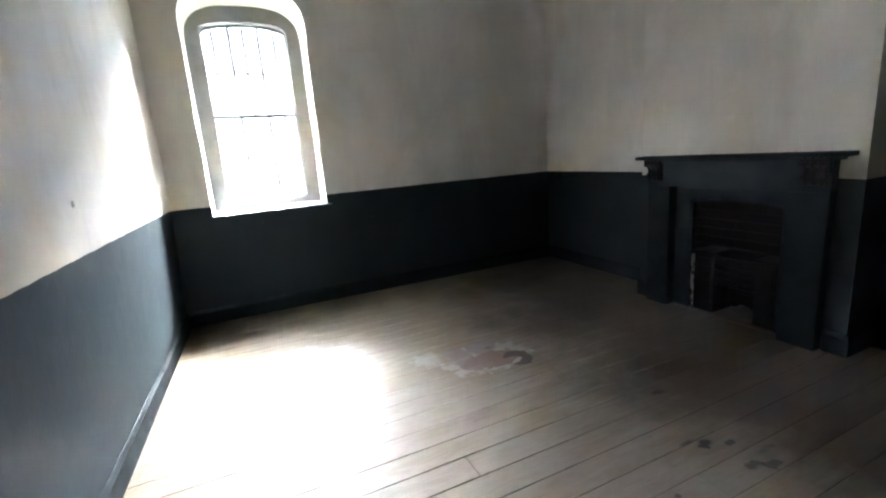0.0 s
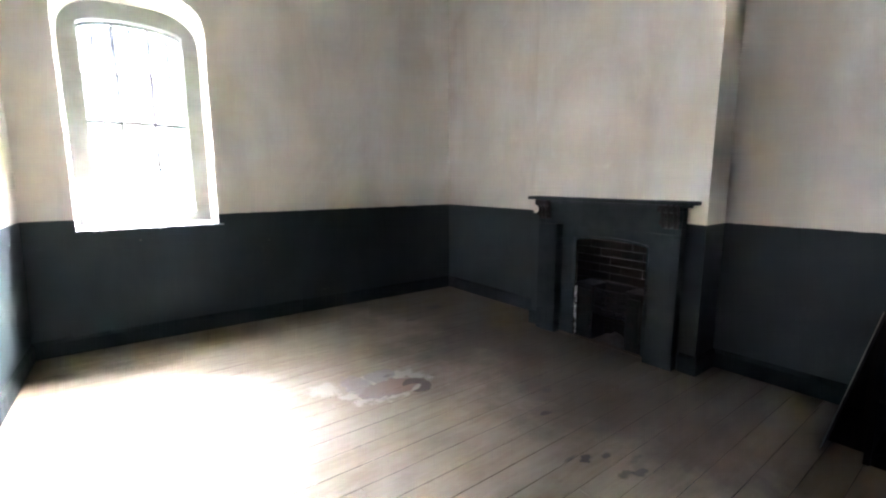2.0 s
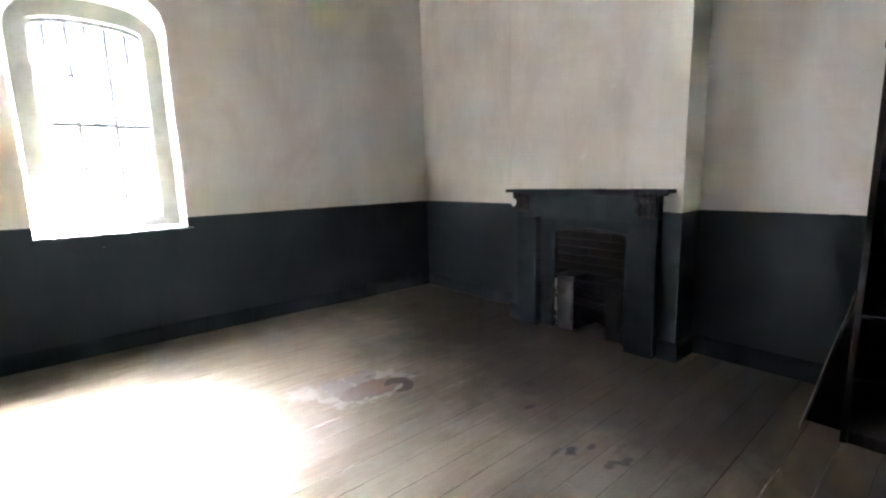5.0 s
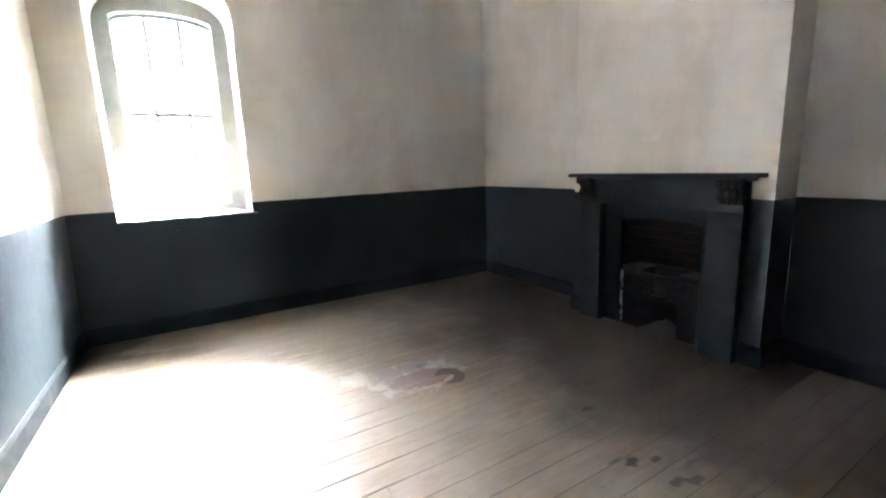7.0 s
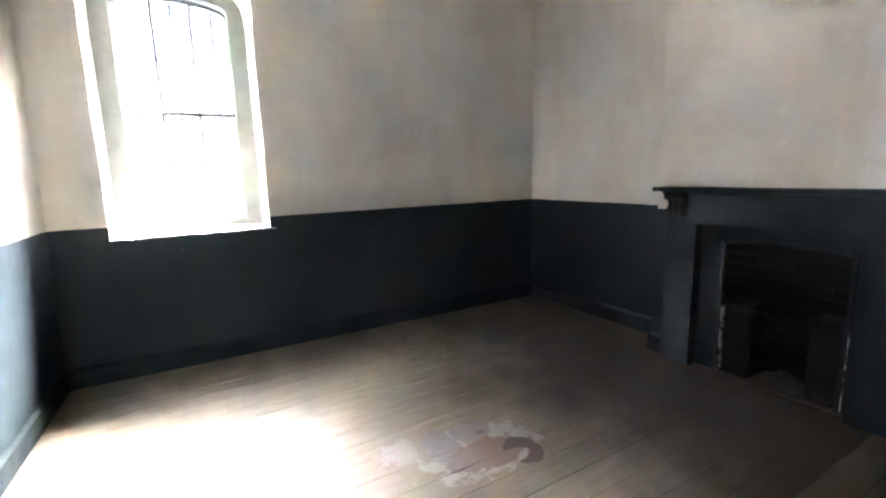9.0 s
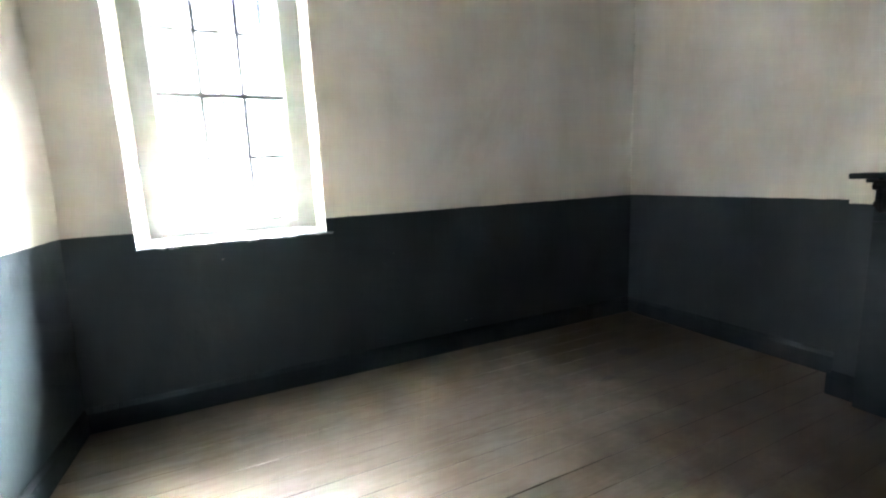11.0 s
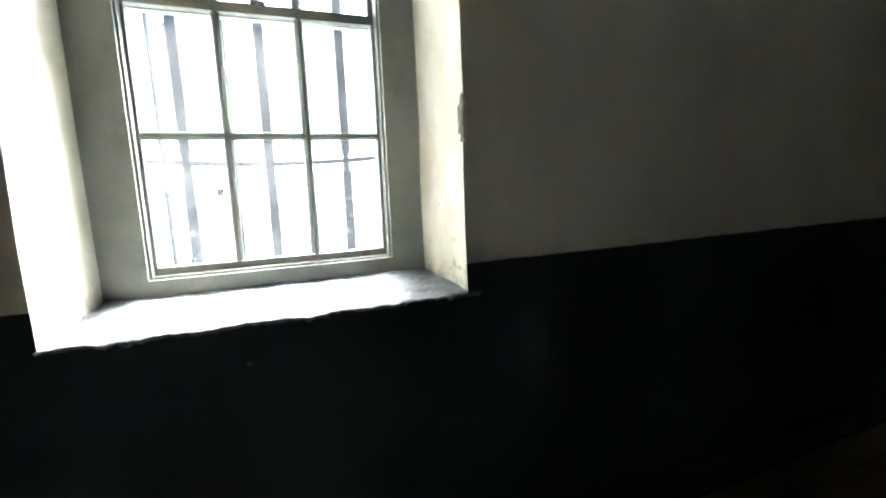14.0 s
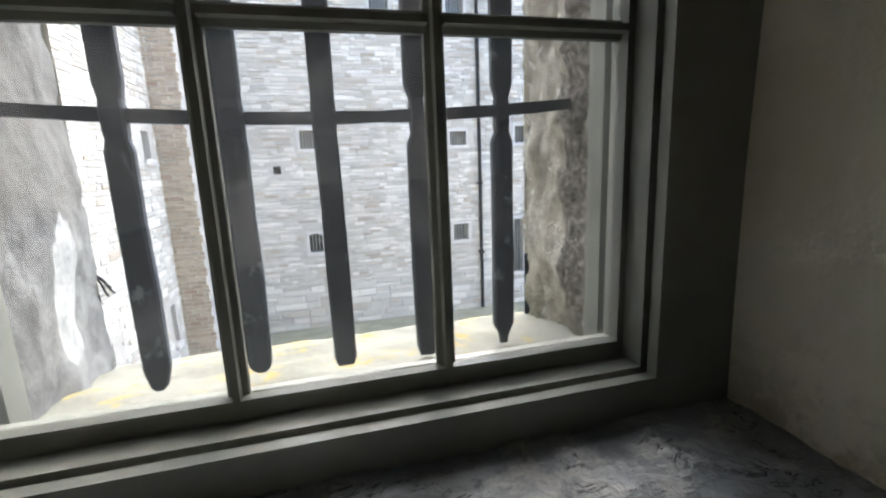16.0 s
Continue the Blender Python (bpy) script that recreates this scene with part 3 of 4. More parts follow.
# chimney breast
BX, BY0, BY1 = 3.563, 1.498, 3.205
FY0, FY1, FZ = 1.884, 2.834, 1.1135
bm = bmesh.new()
face = [(BY0, -0.05), (FY0, -0.05), (FY0, FZ), (FY1, FZ), (FY1, -0.05), (BY1, -0.05), (BY1, H + 0.02), (BY0, H + 0.02)]
prism(bm, [[(x, y, z) for y, z in face] for x in (BX, X_RIGHT + 0.01)])
tagged(part("chimney_breast", bm, PAINT), "off-white plastered chimney breast over a slate-blue dado", "chimney breast", kind="structure")


# baseboards with a chamfered top
def baseboard(p0, p1, inward, h=0.155, t=0.022):
    p0, p1, inward = Vector((*p0, 0)), Vector((*p1, 0)), Vector((*inward, 0)).normalized()
    prof = [(0, 0), (t, 0), (t, h - 0.03), (t * 0.45, h - 0.006), (0, h)]
    bm = bmesh.new()
    prism(bm, [[p + inward * (a - 0.001) + Vector((0, 0, z)) for a, z in prof] for p in (p0, p1)])
    return tagged(part("baseboard", bm, DADO), "slate-blue painted wooden baseboard", "baseboard", kind="structure")


baseboard((west(Y_BACK, 0) + 0.02, Y_BACK), (X_RIGHT - 0.02, Y_BACK), (0, -1))
baseboard((west(Y_DOOR, 0), Y_DOOR), (west(Y_BACK, 0), Y_BACK), (1, -0.043), t=0.024)
baseboard((X_RIGHT, BY1 + 0.02), (X_RIGHT, Y_BACK), (-1, 0))
baseboard((X_RIGHT, Y_DOOR), (X_RIGHT, BY0 - 0.02), (-1, 0))
baseboard((BX - 0.015, BY1), (X_RIGHT, BY1), (0, 1))
baseboard((BX - 0.015, BY0), (X_RIGHT, BY0), (0, -1))
baseboard((BX, BY0 - 0.015), (BX, 1.62), (-1, 0))
baseboard((BX, 3.075), (BX, BY1 + 0.015), (-1, 0))

# ---- the window ----
window = empty("window_1", "tall grey-painted sash window with small panes, closed", "window", kind="structure")


def ring_plate(outer, inner, y0, y1):
    bm = bmesh.new()
    r = [[bm.verts.new((x, y, z)) for x, z in lo] for lo, y in ((outer, y0), (inner, y0), (inner, y1), (outer, y1))]
    n = len(outer)
    for a, b in zip(r, r[1:] + r[:1]):
        for i in range(n):
            bm.faces.new((a[i], a[(i + 1) % n], b[(i + 1) % n], b[i]))
    return bm


SX = 0.309
def arch(half, z0, spring, rise):
    return outline(half, z0, spring, rise, 2.0, xc=SX)


wide = outline(0.61, SILL - 0.06, 2.86, 0.44, 3.0)
part("casing", ring_plate(wide, arch(0.440, 1.163, 2.990, 0.085), Y_CASE, 5.604), FRAME, window)
part("casing_bead", ring_plate(arch(0.447, 1.155, 2.996, 0.088), arch(0.430, 1.174, 2.977, 0.085), Y_CASE - 0.006, Y_CASE + 0.014), FRAME, window)
part("staff_bead", ring_plate(arch(0.436, 1.168, 2.985, 0.085), arch(0.423, 1.181, 2.972, 0.085), Y_CASE + 0.020, 5.5955), FRAME, window)
part("outer_casing", ring_plate(wide, arch(0.428, 1.165, 2.985, 0.085), 5.672, Y_IN + 0.004), FRAME, window)


def sash(name, z0, z1, y, bottom_rail, top_rail, spring=None, rise=0.0):
    """One sash of three by two panes, its glass set in the bars."""
    s = part(name, ring_plate(arch(0.436, z0, spring or z1, rise), arch(0.412, z0 + bottom_rail, (spring or z1) - top_rail, rise), y, y + 0.036), FRAME, window)
    xl, xr, zl, zr = SX - 0.412, SX + 0.412, z0 + bottom_rail, (spring or z1) - top_rail
    for x in (0.165, 0.446):
        bm = bmesh.new()
        zt = zr + rise * math.sqrt(max(0, 1 - ((x - SX) / 0.412) ** 2))
        prof = [(-0.0145, 0.022), (-0.013, 0.016), (-0.0055, 0.012), (-0.0045, -0.001), (0.0045, -0.001), (0.0055, 0.012), (0.013, 0.016), (0.0145, 0.022), (0.006, 0.035), (-0.006, 0.035)]
        prism(bm, [[(x + a, y + b, z) for a, b in prof] for z in (zl - 0.003, zt + 0.003)])
        part("glazing_bar", bm, FRAME, s)
    zm = (zl + zr + rise * 0.6) / 2 if rise else 1.668
    cuts = [xl, 0.165, 0.446, xr]
    for i in range(3):
        prof = [(-0.0145, 0.022), (-0.013, 0.016), (-0.0055, 0.012), (-0.0045, -0.001), (0.0045, -0.001), (0.0055, 0.012), (0.013, 0.016), (0.0145, 0.022), (0.006, 0.035), (-0.006, 0.035)]
        bm = bmesh.new()
        prism(bm, [[(x, y + b, zm + a) for a, b in prof] for x in (cuts[i] + (0.011 if i else -0.003), cuts[i + 1] - (0.011 if i < 2 else -0.003))])
        part("glazing_bar", bm, FRAME, s)
    for i in range(3):
        for lo, hi, top in ((zl, zm, 0), (zm, zr, rise)):
            bm = bmesh.new()
            x0, x1 = cuts[i] - 0.002, cuts[i + 1] + 0.002
            head = []
            for q in range(7):
                x = x1 + (x0 - x1) * q / 6
                head.append((x, hi + top * math.sqrt(max(0, 1 - min(1, abs(x - SX) / 0.412) ** 2))))
            pts = [(x0, lo), (x1, lo)] + head
            prism(bm, [[(x, yy, z) for x, z in pts] for yy in (y + 0.020, y + 0.023)])
            pane = part("pane", bm, GLASS, s)
            pane.visible_shadow = False
    return s


sash("lower_sash", 1.172, 2.128, 5.596, 0.035, 0.034)
sash("upper_sash", 2.090, 3.0, 5.636, 0.040, 0.035, 2.985, 0.085)
bm = bmesh.new()
box(bm, 0.285, 0.335, 5.587, 5.600, 2.118, 2.140, 0.004)
tube(bm, [(0.31, 5.574, 2.130), (0.31, 5.600, 2.132)], 0.008)
part("sash_catch", bm, FRAME, window)

# ---- iron bars outside the glass ----
grille = empty("window_grille", "dark painted wrought-iron security bars with pointed feet", "window bars")
FEET = ((1.128, 0.006, 0.016), (1.134, 0.007, 0.020), (1.124, 0.014, 0.021), (1.120, 0.013, 0.019), (1.122, 0.008, 0.009))
for i, (x, (foot, tip, ankle)) in enumerate(zip((-0.006, 0.159, 0.307, 0.468, 0.632), FEET)):
    bm = bmesh.new()
    loops = []
    neck = (0.016, 0.019, 0.0195, 0.012, 0.0125)[i]
    for z, w, d in ((foot, tip, 0.006), (foot + 0.007, ankle * 0.8, 0.009), (foot + 0.020, ankle, 0.010), (foot + 0.040, 0.0205, 0.011), (1.30, 0.0215, 0.011), (1.42, 0.0205, 0.011), (1.53, 0.0205, 0.011), (1.548, neck, 0.011), (1.560, neck + 0.001, 0.014), (1.594, neck + 0.001, 0.014), (1.608, neck, 0.011), (1.634, 0.0205, 0.011), (1.85, 0.021, 0.011), (2.1, 0.0205, 0.011), (2.6, 0.0205, 0.011), (3.2, 0.0205, 0.011)):
        j = 0.003 * noise.noise(Vector((x * 9, z * 6, i)))
        w += 0.0012 * noise.noise(Vector((x * 5, z * 23, i)))
        loops.append([(x + j + a * w, 5.842 + b * d, z) for a, b in ((-1, -0.6), (-0.8, -1), (0.8, -1), (1, -0.6), (1, 0.6), (0.8, 1), (-0.8, 1), (-1, 0.6))])
    prism(bm, loops)
    part("bar", bm, BARS, grille)
bm = bmesh.new()
loops = []
for i in range(25):
    x = -0.22 + 1.06 * i / 24
    h = 0.0105 + 0.002 * noise.noise(Vector((x * 14, 0, 5)))
    zc = 1.577 + 0.016 * abs((x - 0.3) / 0.42) ** 2
    loops.append([(x, 5.842 + b * 0.0065, zc + a * h) for a, b in ((-1, -1), (1, -1), (1, 1), (-1, 1))])
prism(bm, loops)
part("crossbar", bm, BARS, grille)

for x, s, mat in ((-0.172, 0.55, RENDER), (0.800, 0.85, ROUGHSTONE)):
    bm = bmesh.new()
    bmesh.ops.create_icosphere(bm, subdivisions=4, radius=1.0)
    for v in bm.verts:
        r = 1 + 0.35 * noise.noise(v.co * 1.6 + Vector((x * 9, 0, 0))) + 0.16 * noise.noise(v.co * 5) + 0.08 * noise.noise(v.co * 12)
        v.co = Vector((x + v.co.x * r * 0.030 * s, 5.844 + v.co.y * r * 0.045 * s, 1.584 + v.co.z * r * 0.050 * s))
    part("mortar_socket", bm, mat, grille, "lump of mortar round the bar end", smooth=True)

# ---- fireplace ----
fp = empty("fireplace_surround", "slate-blue painted wooden fireplace surround with shelf and scroll brackets", "fireplace")
JX = 3.480
part("mantel_shelf", one_box(3.418, BX + 0.002, 1.545, 3.163, 1.348, 1.379, 0.006), DADO, fp)
bm = bmesh.new()
box(bm, 3.455, BX + 0.001, 1.60, 3.10, 1.326, 1.346, 0.006)
part("bed_moulding", bm, DADO, fp)
part("frieze", one_box(JX + 0.001, BX + 0.001, 1.640, 3.060, 1.1125, 1.326, 0.002), DADO, fp)
for y0, y1 in ((1.640, 1.886), (2.832, 3.060)):
    part("jamb", one_box(JX + 0.001, BX + 0.001, y0, y1, 0.0, 1.1115, 0.004), DADO, fp)
for y0 in (1.652, 2.900):
    bm = bmesh.new()
    prof = [(JX + 0.003, 1.347), (3.428, 1.347), (3.404, 1.340), (3.398, 1.322), (3.408, 1.298), (3.434, 1.280), (3.446, 1.258), (3.440, 1.236), (3.434, 1.212), (3.442, 1.188), (3.458, 1.172), (JX + 0.003, 1.158)]
    prism(bm, [[(x, yy, z) for x, z in prof] for yy in (y0 + 0.010, y0 + 0.138)])
    for yy in (y0 + 0.028, y0 + 0.074, y0 + 0.120):
        tube(bm, [(3.420, yy, 1.345), (3.402, yy, 1.318), (3.432, yy, 1.280), (3.444, yy, 1.256), (3.433, yy, 1.216), (3.456, yy, 1.170)], 0.012, 8)
    for yy in (y0 + 0.005, y0 + 0.143):
        tube(bm, [(3.428, yy - 0.006, 1.314), (3.428, yy + 0.006, 1.314)], 0.026, 16)
        tube(bm, [(3.454, yy - 0.006, 1.210), (3.454, yy + 0.006, 1.210)], 0.018, 14)
    # near-black material carries the shadow that the mantel shelf throws on the brackets
    part("scroll_bracket", bm, CAST, fp, "carved scroll bracket, coloured black for the shadow of the shelf")
# the slips round the opening, with an arched head
bm = bmesh.new()
n = 18
low = []
for i in range(n + 1):
    y = 1.925 + (2.700 - 1.925) * i / n
    low.append((y, 0.985 + 0.042 * (1 - (2 * i / n - 1) ** 2)))
pts = [(2.835, 0.0), (2.835, 1.114), (1.883, 1.114), (1.883, 0.0), (1.925, 0.0)] + low + [(2.700, 0.0)]
prism(bm, [[(xx, y, z) for y, z in pts] for xx in (3.582, 3.620)])
part("slip_frame", bm, DADO, fp)
bm = bmesh.new()
pts = [(1.925 + 0.012, 0.0)] + [(max(1.937, min(2.688, y)), z - 0.004) for y, z in low] + [(2.688, 0.0), (2.672, 0.0)] + [(max(1.953, min(2.672, y)), z - 0.022) for y, z in reversed(low)] + [(1.953, 0.0)]
prism(bm, [[(xx, y, z) for y, z in pts] for xx in (3.574, 3.590)])
part("slip_bead", bm, DADO, fp)

# the firebox
firebox = tagged(part("firebox", one_box(3.845, X_RIGHT + 0.005, FY0 - 0.005, FY1 + 0.005, -0.02, FZ + 0.002), VOID), "soot-blackened brick firebox behind the grate", "firebox", kind="structure")
tagged(part("hearth_stone", one_box(3.557, 3.86, FY0 - 0.01, FY1 + 0.01, -0.02, 0.008, 0.003), HEARTH), "worn dark hearth stone under the grate", "hearth", kind="structure")
rng = random.Random(5)
for row in range(13):
    z0 = 0.012 + row * 0.079
    off = 0.11 if row % 2 else 0.0
    y = FY0 + 0.002 - off
    while y < FY1 - 0.004:
        a, b = max(FY0 + 0.002, y + 0.002), min(FY1 - 0.002, y + 0.218)
        if b - a > 0.02:
            part("brick", one_box(3.812 + rng.uniform(-0.005, 0.005), 3.8465, a, b, z0 + 0.002, z0 + 0.0755), SOOTBRICK, firebox)
        y += 0.22
for y0, y1 in ((FY0 - 0.001, FY0 + 0.028), (FY1 - 0.028, FY1 + 0.001)):
    part("cheek", one_box(3.592, 3.81, y0, y1, 0.012, 1.03), VOID, firebox)

grate = empty("fire_grate", "blackened cast-iron hob grate with bowed front bars", "fire grate")
for y0, y1 in ((2.455, 2.640), (1.965, 2.120)):
    bm = bmesh.new()
    box(bm, 3.585, 3.80, y0, y1, 0.012, 0.535, 0.008)
    part("hob", bm, CAST, grate)
    part("hob_top", one_box(3.570, 3.805, y0 - 0.012, y1 + 0.012, 0.536, 0.556, 0.006), CAST, grate)
    bm = bmesh.new()
    box(bm, 3.572, 3.590, y0 + 0.02, y1 - 0.02, 0.10, 0.50, 0.006)
    part("hob_panel", bm, CAST, grate)
    yc = (y0 + y1) / 2
    bm = bmesh.new()
    tube(bm, [(3.574, yc + 0.03 * math.cos(a), 0.40 + 0.03 * math.sin(a)) for a in [2 * math.pi * q / 14 for q in range(15)]], 0.005, 6)
    part("moulded_ring", bm, CAST, grate)
for z in (0.30, 0.355, 0.41, 0.465):
    bm = bmesh.new()
    tube(bm, [(3.605 - 0.035 * math.sin(math.pi * q / 10), 2.115 + 0.345 * q / 10, z) for q in range(11)], 0.011, 8)
    part("fire_bar", bm, CAST, grate)
for q in (3, 7):
    y, x = 2.115 + 0.345 * q / 10, 3.605 - 0.035 * math.sin(math.pi * q / 10)
    bm = bmesh.new()
    box(bm, x - 0.006, x + 0.006, y - 0.007, y + 0.007, 0.275, 0.505, 0.002)
    part("bar_tie", bm, CAST, grate)
for q in range(6):
    bm = bmesh.new()
    box(bm, 3.60, 3.80, 2.14 + q * 0.058, 2.155 + q * 0.058, 0.268, 0.284)
    part("bottom_bar", bm, CAST, grate)
part("grate_back", one_box(3.785, 3.808, 2.12, 2.455, 0.27, 0.56, 0.01), CAST, grate)
bm = bmesh.new()
loops = []
for q in range(11):
    x, y = 3.600 - 0.042 * math.sin(math.pi * q / 10), 2.112 + 0.350 * q / 10
    loops.append([(x, y, 0.500), (x + 0.022, y, 0.500), (x + 0.022, y, 0.530), (x, y, 0.530)])
prism(bm, loops)
part("top_rail", bm, CAST, grate)
bm = bmesh.new()
g = []
for j in range(9):
    row = []
    for i in range(13):
        u, v = i / 12, j / 8
        y, x = 2.13 + 0.315 * u, 3.60 + 0.18 * v
        hgt = 0.06 * math.sin(math.pi * min(1, 0.15 + 0.7 * u)) * (0.25 + 0.75 * v) + 0.03 * noise.noise(Vector((x * 20, y * 20, 0)))
        row.append(bm.verts.new((x, y, 0.006 + max(0.0, hgt * (1 if 0 < i < 12 else 0.2)))))
    g.append(row)
for j in range(8):
    for i in range(12):
        bm.faces.new((g[j][i], g[j][i + 1], g[j + 1][i + 1], g[j + 1][i]))
tagged(part("ash_bed", bm, ASH, smooth=True), "pale heap of ash and rubble beneath the grate", "ash")
for y0, y1 in ((2.652, 2.688), (1.930, 1.955)):
    bm = bmesh.new()
    box(bm, 3.592, 3.66, y0, y1, 0.006, 0.50, 0.006)
    tagged(part("hearth_cheek_slab", bm, FLAKED), "stone slab with flaking whitewash beside the grate", "stone slab")

# ---- tall shelving and leaning board by the east wall ----
shelf = empty("shelving_unit", "tall dark-stained wooden shelving unit, empty", "shelving")
UX0, UX1, UY0, UY1, UH = 3.13, 3.60, -0.75, 0.425, 2.075
for y0, y1 in ((UY1 - 0.03, UY1), (UY0, UY0 + 0.03)):
    part("side_or_shade_panel", one_box(UX0, UX1, y0, y1, 0.0, UH, 0.003), DARK, shelf)
part("top_board", one_box(UX0 - 0.012, UX1, UY0 - 0.01, UY1 + 0.008, UH, UH + 0.028, 0.004), DARK, shelf)
part("back_panel", one_box(UX1 - 0.012, UX1 - 0.002, UY0 + 0.03, UY1 - 0.03, 0.05, UH), DARK, shelf)
for z in (0.08, 0.39, 0.74, 1.08, 1.44, 1.80):
    part("shelf_board", one_box(UX0 + 0.006, UX1 - 0.012, UY0 + 0.03, UY1 - 0.03, z - 0.022, z, 0.002), DARK, shelf)
part("kick_board", one_box(UX0 + 0.02, UX0 + 0.04, UY0 + 0.03, UY1 - 0.03, 0.0, 0.057), DARK, shelf)

panel = empty("leaning_board", "dark board with a pale edge leaning on the shelving", "board")
tilt = math.atan2(0.175, 0.858)
L = math.hypot(0.175, 0.858)
m = Matrix.Translation((3.128, 0.608, 0.003)) @ Matrix.Rotation(tilt, 4, "X")
part("board_face", one_box(0.0035, 0.42, -0.007, 0.0, 0.0, L, 0.001, m=m), DARK, panel)
# added dark infill standing in for the shade under the leaning board
bm = bmesh.new()
prism(bm, [[(x, 0.428, 0.003), (x, 0.602, 0.003), (x, 0.436, 0.845), (x, 0.428, 0.845)] for x in (3.27, 3.278)])
part("side_or_shade_panel", bm, DARK, panel)
part("board_edge", one_box(0.0, 0.003, -0.0065, -0.0005, 0.0, L, m=m), PALE_EDGE, panel, "pale bare edge strip")

# ---- marks on the walls ----
def chip(x, y, z, w, h, normal, mat, name, label):
    bm = bmesh.new()
    pts = []
    for q in range(9):
        a = 2 * math.pi * q / 9
        r = 0.8 + 0.35 * noise.noise(Vector((math.cos(a) * 2, math.sin(a) * 2, x * 7 + z)))
        pts.append((math.cos(a) * r * w, math.sin(a) * r * h))
    if normal == "y":
        prism(bm, [[(x + a * s, y - d, z + b * s) for a, b in pts] for d, s in ((-0.004, 1), (0.001, 1), (0.003, 0.7))])
    else:
        prism(bm, [[(x + d, y + a * s, z + b * s) for a, b in pts] for d, s in ((-0.012, 1), (0.002, 1), (0.006, 0.7))])
    return tagged(part(name, bm, mat), label, "paint chip", "chips in the wall paint")


for x, z, w, h in ((0.188, 0.983, 0.010, 0.007), (1.367, 0.89, 0.007, 0.005), (1.985, 0.24, 0.012, 0.006), (2.03, 0.243, 0.008, 0.006), (1.40, 0.72, 0.004, 0.004)):
    chip(x, Y_BACK, z, w, h, "y", RENDER, "paint_chip", "pale chip in the slate-blue dado paint")
for y, z in ((2.69, 0.128), (3.72, 0.134)):
    chip(west(y, z) + 0.012, y, z, 0.010, 0.007, "x", VOID, "nail_hole", "dark nail hole in the painted baseboard")
chip(west(2.72, 1.5), 2.72, 1.45, 0.013, 0.020, "x", MORTAR, "wall_plug", "grey filled nail hole in the plaster wall")

# ---- the courtyard outside ----
tagged(part("ground", one_box(-400, 400, 6.2, 800, -2.75, -2.45), GROUND), "pale gravel and earth of the prison courtyard", "ground", kind="structure")
bm = bmesh.new()
box(bm, -1.85, 12, 15.0, 15.98, -2.45, -2.40, 0.01)
tagged(part("verge", bm, GRASS), "mossy strip of grass along the wall foot", "grass", kind="structure")

FARY = 16.0
far = empty("prison_building", "long grey rubble-stone prison building with small barred windows", "building")
WINS = [(-0.13, 0.18, -0.52, -0.05, 1), (-0.13, 0.22, 1.92, 2.34, 0), (3.46, 3.88, 1.90, 2.24, 0), (3.48, 3.88, -0.52, -0.10, 0), (1.66, 2.09, 4.66, 5.36, 0), (-1.75, -1.32, 4.66, 5.36, 0),
        (-1.61, -1.29, -0.55, -0.10, 1), (-1.68, -1.29, 1.86, 2.25, 0), (5.16, 5.44, -1.55, -0.08, 0), (5.20, 5.56, 1.92, 2.34, 0), (3.46, 3.9, 4.66, 5.36, 0), (6.9, 7.3, 1.92, 2.34, 0), (6.9, 7.3, -0.52, -0.05, 1)]
HOLES = [(-0.78, -0.60, 1.37, 1.55), (4.62, 4.84, 1.36, 1.55), (4.64, 4.86, 0.95, 1.13)]
FX0, FX1, FZ0, FZ1 = -1.95, 11.0, -2.45, 7.4


def cut_wall(x0, x1, z0, z1, holes):
    """Rectangles that fill a face round its rectangular holes."""
    xs = sorted({x0, x1, *[h[0] for h in holes], *[h[1] for h in holes]})
    for a, b in zip(xs, xs[1:]):
        if b - a < 1e-6:
            continue
        here = sorted((h[2], h[3]) for h in holes if h[0] < (a + b) / 2 < h[1])
        z = z0
        for lo, hi in here:
            if lo > z:
                yield a, b, z, lo
            z = max(z, hi)
        if z < z1:
            yield a, b, z, z1


allholes = [w[:4] for w in WINS] + HOLES
bm = bmesh.new()
for a, b, lo, hi in cut_wall(FX0, FX1, FZ0, FZ1, allholes):
    bm.faces.new([bm.verts.new(v) for v in ((a, FARY, lo), (b, FARY, lo), (b, FARY, hi), (a, FARY, hi))])
for x0, x1, z0, z1 in allholes:
    o = [bm.verts.new((x, FARY, z)) for x, z in ((x0, z0), (x1, z0), (x1, z1), (x0, z1))]
    i = [bm.verts.new((x, FARY + 0.3, z)) for x, z in ((x0, z0), (x1, z0), (x1, z1), (x0, z1))]
    for q in range(4):
        bm.faces.new((o[q], o[(q + 1) % 4], i[(q + 1) % 4], i[q]))
bm.faces.new([bm.verts.new(v) for v in ((FX0, FARY, FZ1), (FX1, FARY, FZ1), (FX1, FARY + 6, FZ1 + 0.1), (FX0, FARY + 6, FZ1 + 0.1))])
bm.faces.new([bm.verts.new(v) for v in ((FX1, FARY, FZ0), (FX1, FARY + 6, FZ0), (FX1, FARY + 6, FZ1), (FX1, FARY, FZ1))])
farwall = part("wall", bm, MORTAR, far)
part("coping", one_box(FX0, FX1, FARY - 0.15, FARY + 0.4, FZ1, FZ1 + 0.18, 0.02), FARSTONE, far)

